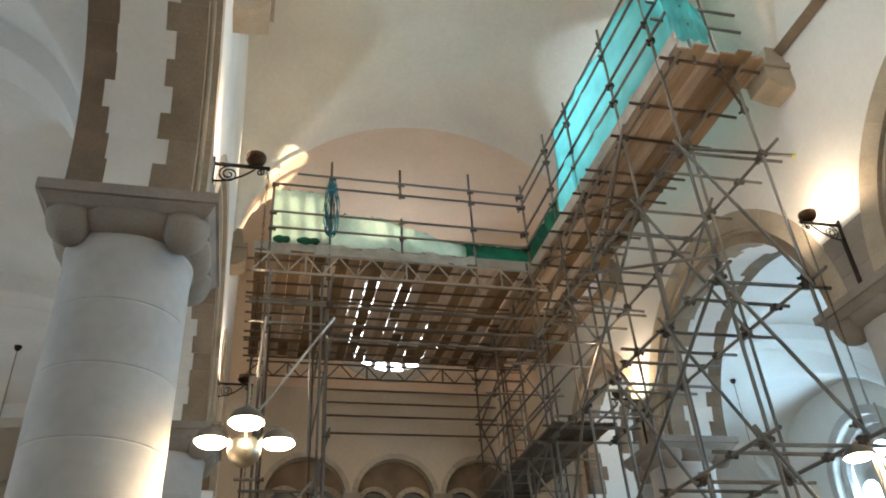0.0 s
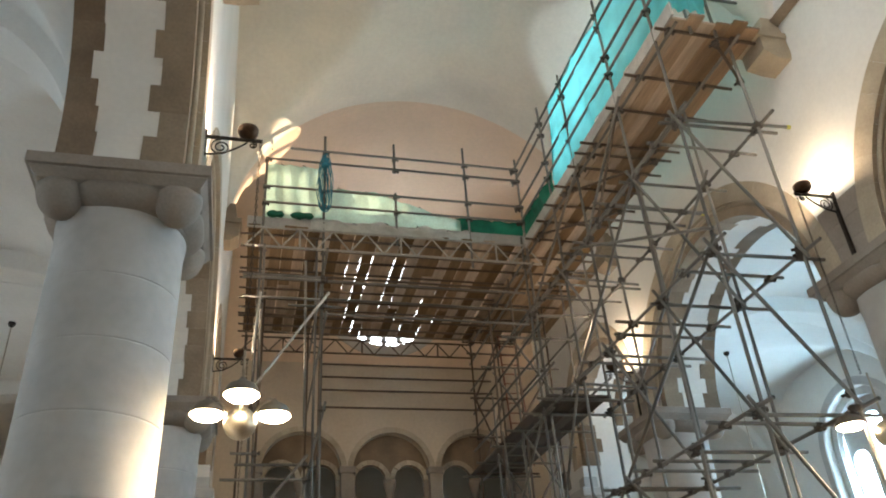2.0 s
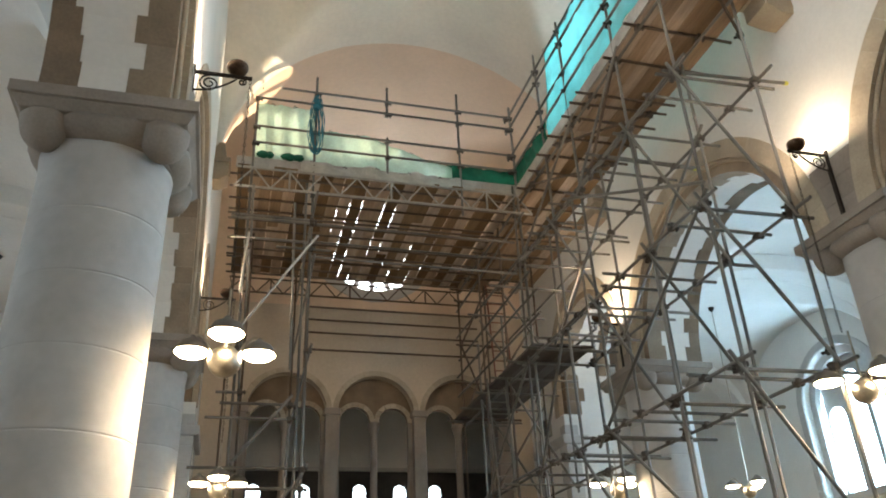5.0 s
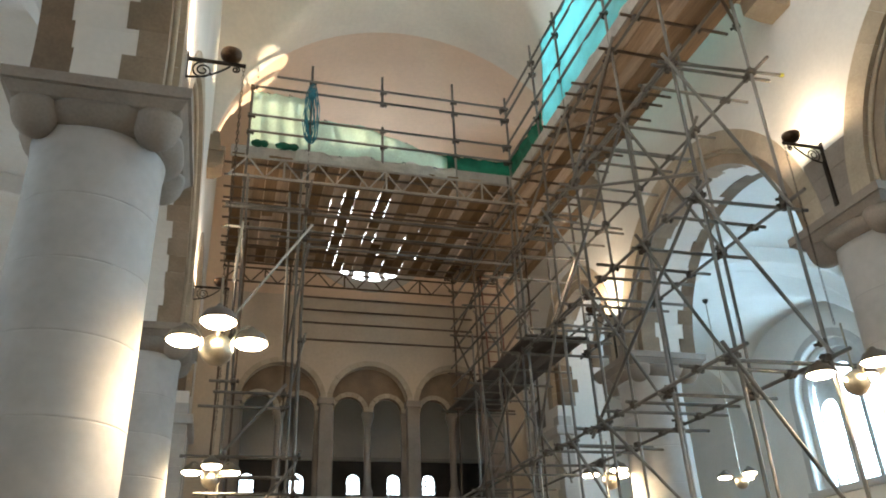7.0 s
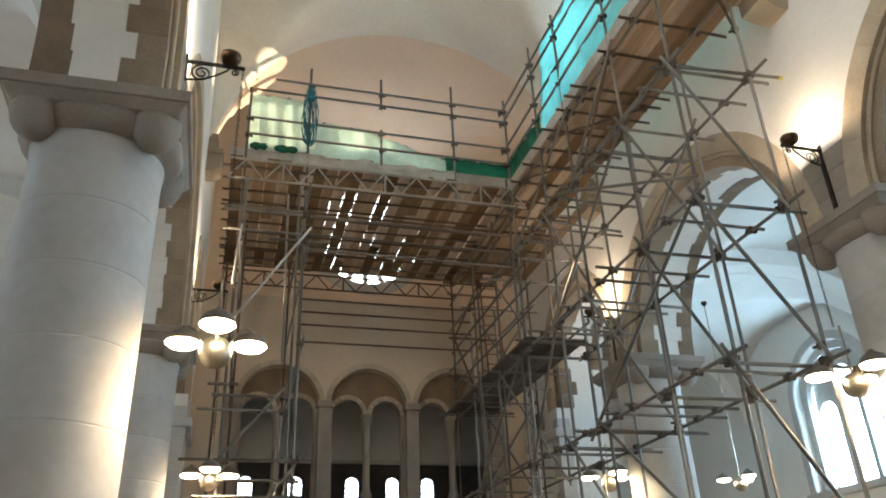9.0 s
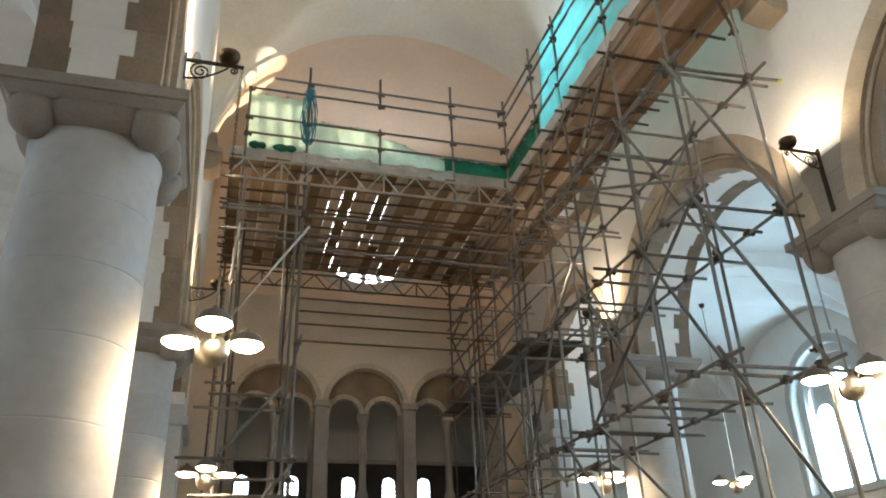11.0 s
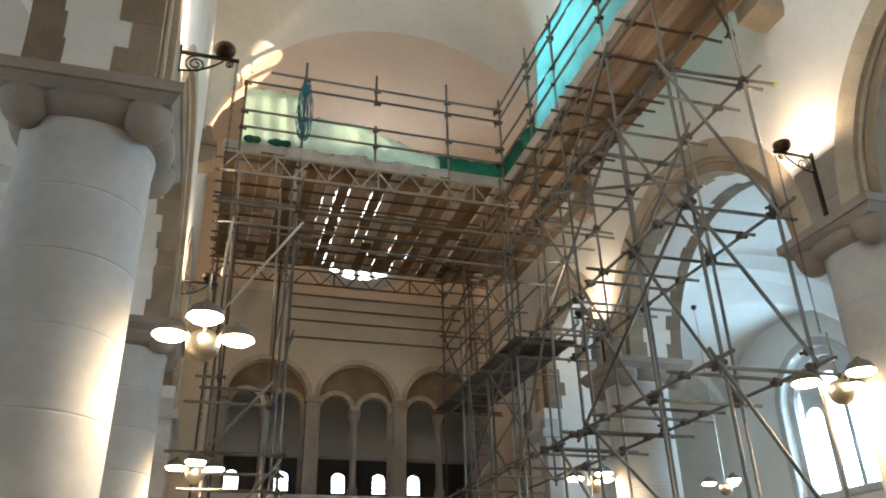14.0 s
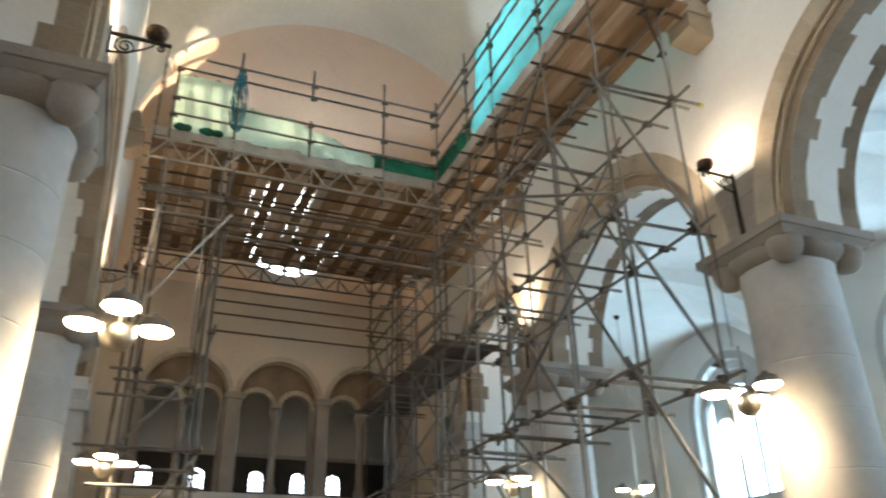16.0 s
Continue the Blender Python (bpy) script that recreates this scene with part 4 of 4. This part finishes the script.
drape("debris_netting", (XI + 0.0, 11.0), (XI + 0.0, 6.45), 9.95, 11.75, NET, "translucent turquoise debris netting tied to the guard rails", top=lambda u: min(1.0, 0.15 + u * 9))
drape("debris_netting", (XI + 0.02, 12.8), (XI + 0.02, 11.0), 9.94, 10.4, NETDARK, "dark green netting gathered along the walkway rail", wave=0.02)
drape("debris_netting", (XI, 6.5), (XI + 0.62, 6.5), 9.95, 11.8, NET, "translucent turquoise netting across the walkway end", axis="x", cols=16, top=lambda u: 1.0 - 0.75 * u ** 2)

# ---- scaffold platform at the end wall ----
platform = thing("scaffold", "birdcage scaffold with boarded platform under the vault", "scaffold")
YD = 12.75
for x, top in ((0.0, 11.35), (1.15, 12.15), (5.22, 10.0)):
    tube("standard", platform, (x, YD, 0.02), (x, YD, top))
    for z in (4.2, 6.2, 8.2, 9.3) + RAILS:
        coupler(platform, (x, YD, z))
tube("standard", platform, (4.12, YD, 9.2), (4.12, YD, 12.2))
tube("standard", platform, (2.60, YD, 9.6), (2.60, YD, 10.85))
tube("standard", platform, (2.60, YD, 11.45), (2.60, YD, 12.12))
for x in (2.6, 4.12):
    for z in RAILS:
        coupler(platform, (x, YD, z))
for z, x0 in zip(RAILS, (0.0, -0.05, 0.05, 0.45)):
    tube("guard_rail", platform, (x0, YD - 0.05, z), (5.35, YD - 0.05, z))
# standards behind
for x, y in ((0.15, 15.2), (1.35, 15.2), (5.2, 15.2), (1.25, 17.2), (-0.2, 17.2), (5.24, 17.0), (5.93, 17.0), (5.3, 14.0), (6.5, 15.2), (1.05, 12.95)):
    piece("standard", BTUBE if y > 13.5 else TUBE, platform, span((x, y, 0.02), (x, y, 9.7)))
for z in (4.25, 6.2, 7.9, 9.2):
    for x in (0.0, 1.15, 5.22):
        tube("ledger", platform, (x + 0.05, 12.4, z), (x + 0.05 + 0.1, 17.6, z))
for x0, x1, z in ((-0.6, 1.15, 4.21), (-0.41, 0.92, 5.0), (-0.2, 0.92, 5.24), (-0.28, 0.1, 5.42), (-0.27, 1.22, 8.28), (0.53, 1.52, 8.14), (-0.3, 1.2, 8.74), (-0.3, 1.2, 8.68), (-0.2, 1.2, 3.9), (-0.35, 1.3, 3.65)):
    tube("transom", platform, (x0, YD - 0.05, z), (x1, YD - 0.05, z))
    coupler(platform, (min(1.15, x1), YD - 0.03, z))
for z in (8.3, 8.62, 9.02):
    tube("transom", platform, (1.2, YD + 0.6, z + 0.02), (5.4, YD + 0.6, z))
for z in (7.8, 8.22, 8.54, 8.86):
    piece("ledger", BTUBE, platform, span((1.5, 17.05, z), (5.7, 17.05, z)))
for y in (14.0, 15.9):
    piece("ledger", BTUBE, platform, span((-0.4, y, 9.45 + random.uniform(-0.1, 0.1)), (5.5, y + random.uniform(-0.1, 0.1), 9.45)))
PALE = unit_tube("pale_tube", ALU)
piece("standard", PALE, platform, span((-0.04, YD - 0.12, 7.15), (0.04, YD - 0.12, 8.34)))
piece("brace", PALE, platform, span((0.02, YD - 0.16, 6.52), (1.26, YD - 0.16, 8.38)))
# the large rakers
for a, b in (((0.02, YD - 0.08, 4.25), (0.95, YD - 0.08, 5.4)), ((0.5, YD - 0.08, 3.3), (1.15, YD - 0.08, 4.1)), ((0.9, 12.9, 3.0), (0.93, 12.9, 5.1)), ((0.9, 12.9, 5.9), (0.84, 12.9, 9.2)),
             ((5.24, 16.95, 6.2), (5.93, 16.95, 8.05)), ((5.93, 16.95, 6.2), (5.24, 16.95, 8.05)), ((5.24, 16.95, 8.05), (5.93, 16.95, 9.55)), ((5.2, 15.2, 6.2), (6.5, 15.2, 8.1)), ((5.2, 15.2, 4.2), (6.5, 15.2, 6.1))):
    piece("brace", BTUBE if a[1] > 13.5 else TUBE, platform, span(a, b))


for x0, x1, z in ((5.1, 6.3, 8.05), (5.0, 6.2, 7.1), (5.1, 6.6, 6.25), (5.1, 6.5, 9.2), (5.0, 6.4, 9.5)):
    piece("ledger", BTUBE, platform, span((x0, 16.9, z), (x1, 16.9, z)))
    coupler(platform, (5.24, 16.95, z)), coupler(platform, (5.93, 16.95, z))


# lattice beams
def lattice(parent, p, q, depth=0.45, pitch=0.62, mat=ALU, label="pale aluminium lattice beam"):
    p, q = Vector(p), Vector(q)
    d = (q - p).normalized()
    L = (q - p).length
    bm = bmesh.new()
    up = Vector((0, 0, depth))
    sweep(bm, [p, q], 0.024, 8)
    sweep(bm, [p + up, q + up], 0.024, 8)
    n = int(L / pitch)
    for i in range(n):
        a, m, b = p + d * (L * i / n), p + d * (L * (i + 0.5) / n), p + d * (L * (i + 1) / n)
        sweep(bm, [a, m + up], 0.016, 6)
        sweep(bm, [m + up, b], 0.016, 6)
        if i % 3 == 1:
            sweep(bm, [m + d * 0.02, m + d * 0.02 + up], 0.02, 6)
    part("lattice_beam", bm, mat, parent, label)


lattice(platform, (-0.3, YD - 0.02, 9.37), (5.6, YD - 0.02, 9.37), 0.42)
# rear beam stands dark against the bright wall; the colour carries that
lattice(platform, (-0.3, 17.3, 9.25), (5.4, 17.3, 9.25), 0.36, 0.62, WARMBROWN, "lattice beam, its backlit darkness put into the colour")
# deck boards with open joints
OPEN = ((1.66, 0.010), (1.88, 0.013), (2.12, 0.012), (2.36, 0.015), (2.60, 0.008), (2.82, 0.013), (3.05, 0.010), (3.32, 0.016), (3.56, 0.012), (4.02, 0.018), (4.26, 0.024), (4.72, 0.024), (5.1, 0.048))
CUTS = ((LONG, STUB), (HALF, HALF), (STUB, HALF, CUT), (CUT, HALF, STUB), (HALF, CUT, STUB))
x = -0.28
k = 0
while x < XI + 0.05:
    gap = next((g for at, g in OPEN if x + 0.1 < at <= x + 0.34), 0.004)
    x += 0.1125
    y = YD + 0.05 + random.uniform(-0.12, 0.08)
    for me in CUTS[k * 3 % 5]:
        piece("board", me, platform, pose(x + random.uniform(-0.012, 0.012), y, 9.80 + random.uniform(0, 0.012), 0, 0, random.uniform(-0.18, 0.18)))
        y += max(v.co.y for v in me.vertices) + random.uniform(0.004, 0.012)
    x += 0.1125 + gap
    k += 1
for y in (12.95, 13.4, 13.85, 14.3, 14.7, 15.15, 15.6, 16.05, 16.5, 16.95, 17.35):
    piece("transom", BTUBE, platform, span((-0.4, y, 9.76), (XO, y + random.uniform(-0.08, 0.08), 9.76)))
bm = bmesh.new()
box(bm, -0.3, 5.3, YD - 0.005, YD + 0.03, 9.82, 10.04, 0.004)
part("toe_board", bm, TOE, platform)

drape("debris_netting", (0.02, YD + 0.06), (1.18, YD + 0.06), 10.0, 11.35, NETPALE, "pale green translucent sheeting hung between scaffold posts", axis="x", cols=16, wave=0.02)
drape("debris_netting", (1.18, YD + 0.06), (3.95, YD + 0.06), 9.98, 10.85, NETPALE, "pale green sheeting sagging along the guard rail", axis="x", wave=0.02, top=lambda u: 1.0 if u < 0.35 else 1.0 - 0.62 * (u - 0.35) / 0.65)
drape("debris_netting", (3.85, YD + 0.05), (5.3, YD + 0.05), 9.96, 10.38, NETDARK, "dark green netting folded over the lower rail", axis="x", cols=20, wave=0.02)
for x0, x1 in ((0.05, 0.38), (0.5, 0.95)):
    bm = bmesh.new()
    rings = []
    for i in range(13):
        u = i / 12
        rr = 0.062 * (1 - abs(2 * u - 1) ** 5) ** 0.5 + 0.012
        rings.append([(x0 + (x1 - x0) * u, YD - 0.08 + rr * math.cos(a * 0.524) * (1 + 0.2 * math.sin(7 * u + 3 * a)), 10.07 + rr * 0.8 * math.sin(a * 0.524) * (1 + 0.25 * math.sin(11 * u + a))) for a in range(12)])
    ring_loft(bm, rings)
    tagged(part("rolled_net", bm, NETDARK, smooth=True), "dark green netting rolled up on the platform edge", "rolled netting")
SHEET = material("pale_polythene", (0.62, 0.60, 0.55), 0.45, var=0.1, scale=3, grain=25, bump=0.35, transl=0.3)
drape("dust_sheet", (0.9, YD - 0.03), (4.1, YD - 0.03), 9.80, 10.06, SHEET, "crumpled pale polythene sheet over the toe board", axis="x", cols=60, rows=8, wave=0.012, top=lambda u: 0.85 + 0.15 * math.sin(u * 19) + 0.1 * math.sin(u * 47))
# coil of blue rope on a post
rope = thing("rope_coil", "coil of blue rope hung over a scaffold post", "rope", at=(0, 0, 0))
for k in range(9):
    bm = bmesh.new()
    w, h = 0.035 + 0.014 * (k % 5), 0.60 + 0.04 * (k % 4)
    cx, ph = 1.15 + 0.05 * math.sin(k * 2.1), 0.6 * k
    sweep(bm, [(cx + (w + 0.05 * (1 - math.cos(2 * math.pi * i / 30)) / 2) * math.sin(2 * math.pi * i / 30) + 0.012 * math.sin(i * 0.9 + ph), YD - 0.08 - 0.012 * (k % 4), 10.90 + h * math.cos(2 * math.pi * i / 30)) for i in range(31)], 0.010, 6)
    part("strand", bm, ROPE, rope, smooth=True)
bm = bmesh.new()
lathe(bm, [(0.075, 11.30), (0.085, 11.34), (0.075, 11.38)], 14, 1.15, YD - 0.09)
part("binding", bm, ROPE, rope)


# ladders
def ladder(x, y, z0, z1, w, mat, label, lean=0.0):
    l = thing("ladder", label, "ladder", at=(x, y, z0))
    for s in (-1, 1):
        bm = bmesh.new()
        sweep(bm, [(s * w / 2, 0, 0), (s * w / 2, lean, z1 - z0)], 0.022, 6)
        part("stile", bm, mat, l)
    n = int((z1 - z0) / 0.25)
    for i in range(1, n):
        bm = bmesh.new()
        u = i / n
        sweep(bm, [(-w / 2, lean * u, (z1 - z0) * u), (w / 2, lean * u, (z1 - z0) * u)], 0.014, 6)
        part("rung", bm, mat, l)
    return l


ladder(5.25, 14.2, 2.2, 6.5, 0.38, STEEL, "steel ladder lashed inside the scaffold tower", 0.5)
ladder(6.18, 16.6, 6.35, 10.2, 0.42, REDLEAD, "red-brown ladder rising to the scaffold platform", 0.4)

# small grille on the wall beside the gallery
vent = thing("wall_box", "small dark grey box fixed above the impost", "box", at=(XR - 0.04, 16.75, 6.0))
bm = bmesh.new()
box(bm, -0.10, 0.03, -0.24, 0.24, -0.2, 0.2, 0.02)
part("case", bm, STEEL, vent)
bm = bmesh.new()
for k in range(6):
    box(bm, -0.112, -0.1, -0.2, 0.2, -0.15 + 0.055 * k, -0.125 + 0.055 * k)
part("louvre", bm, IRON, vent)
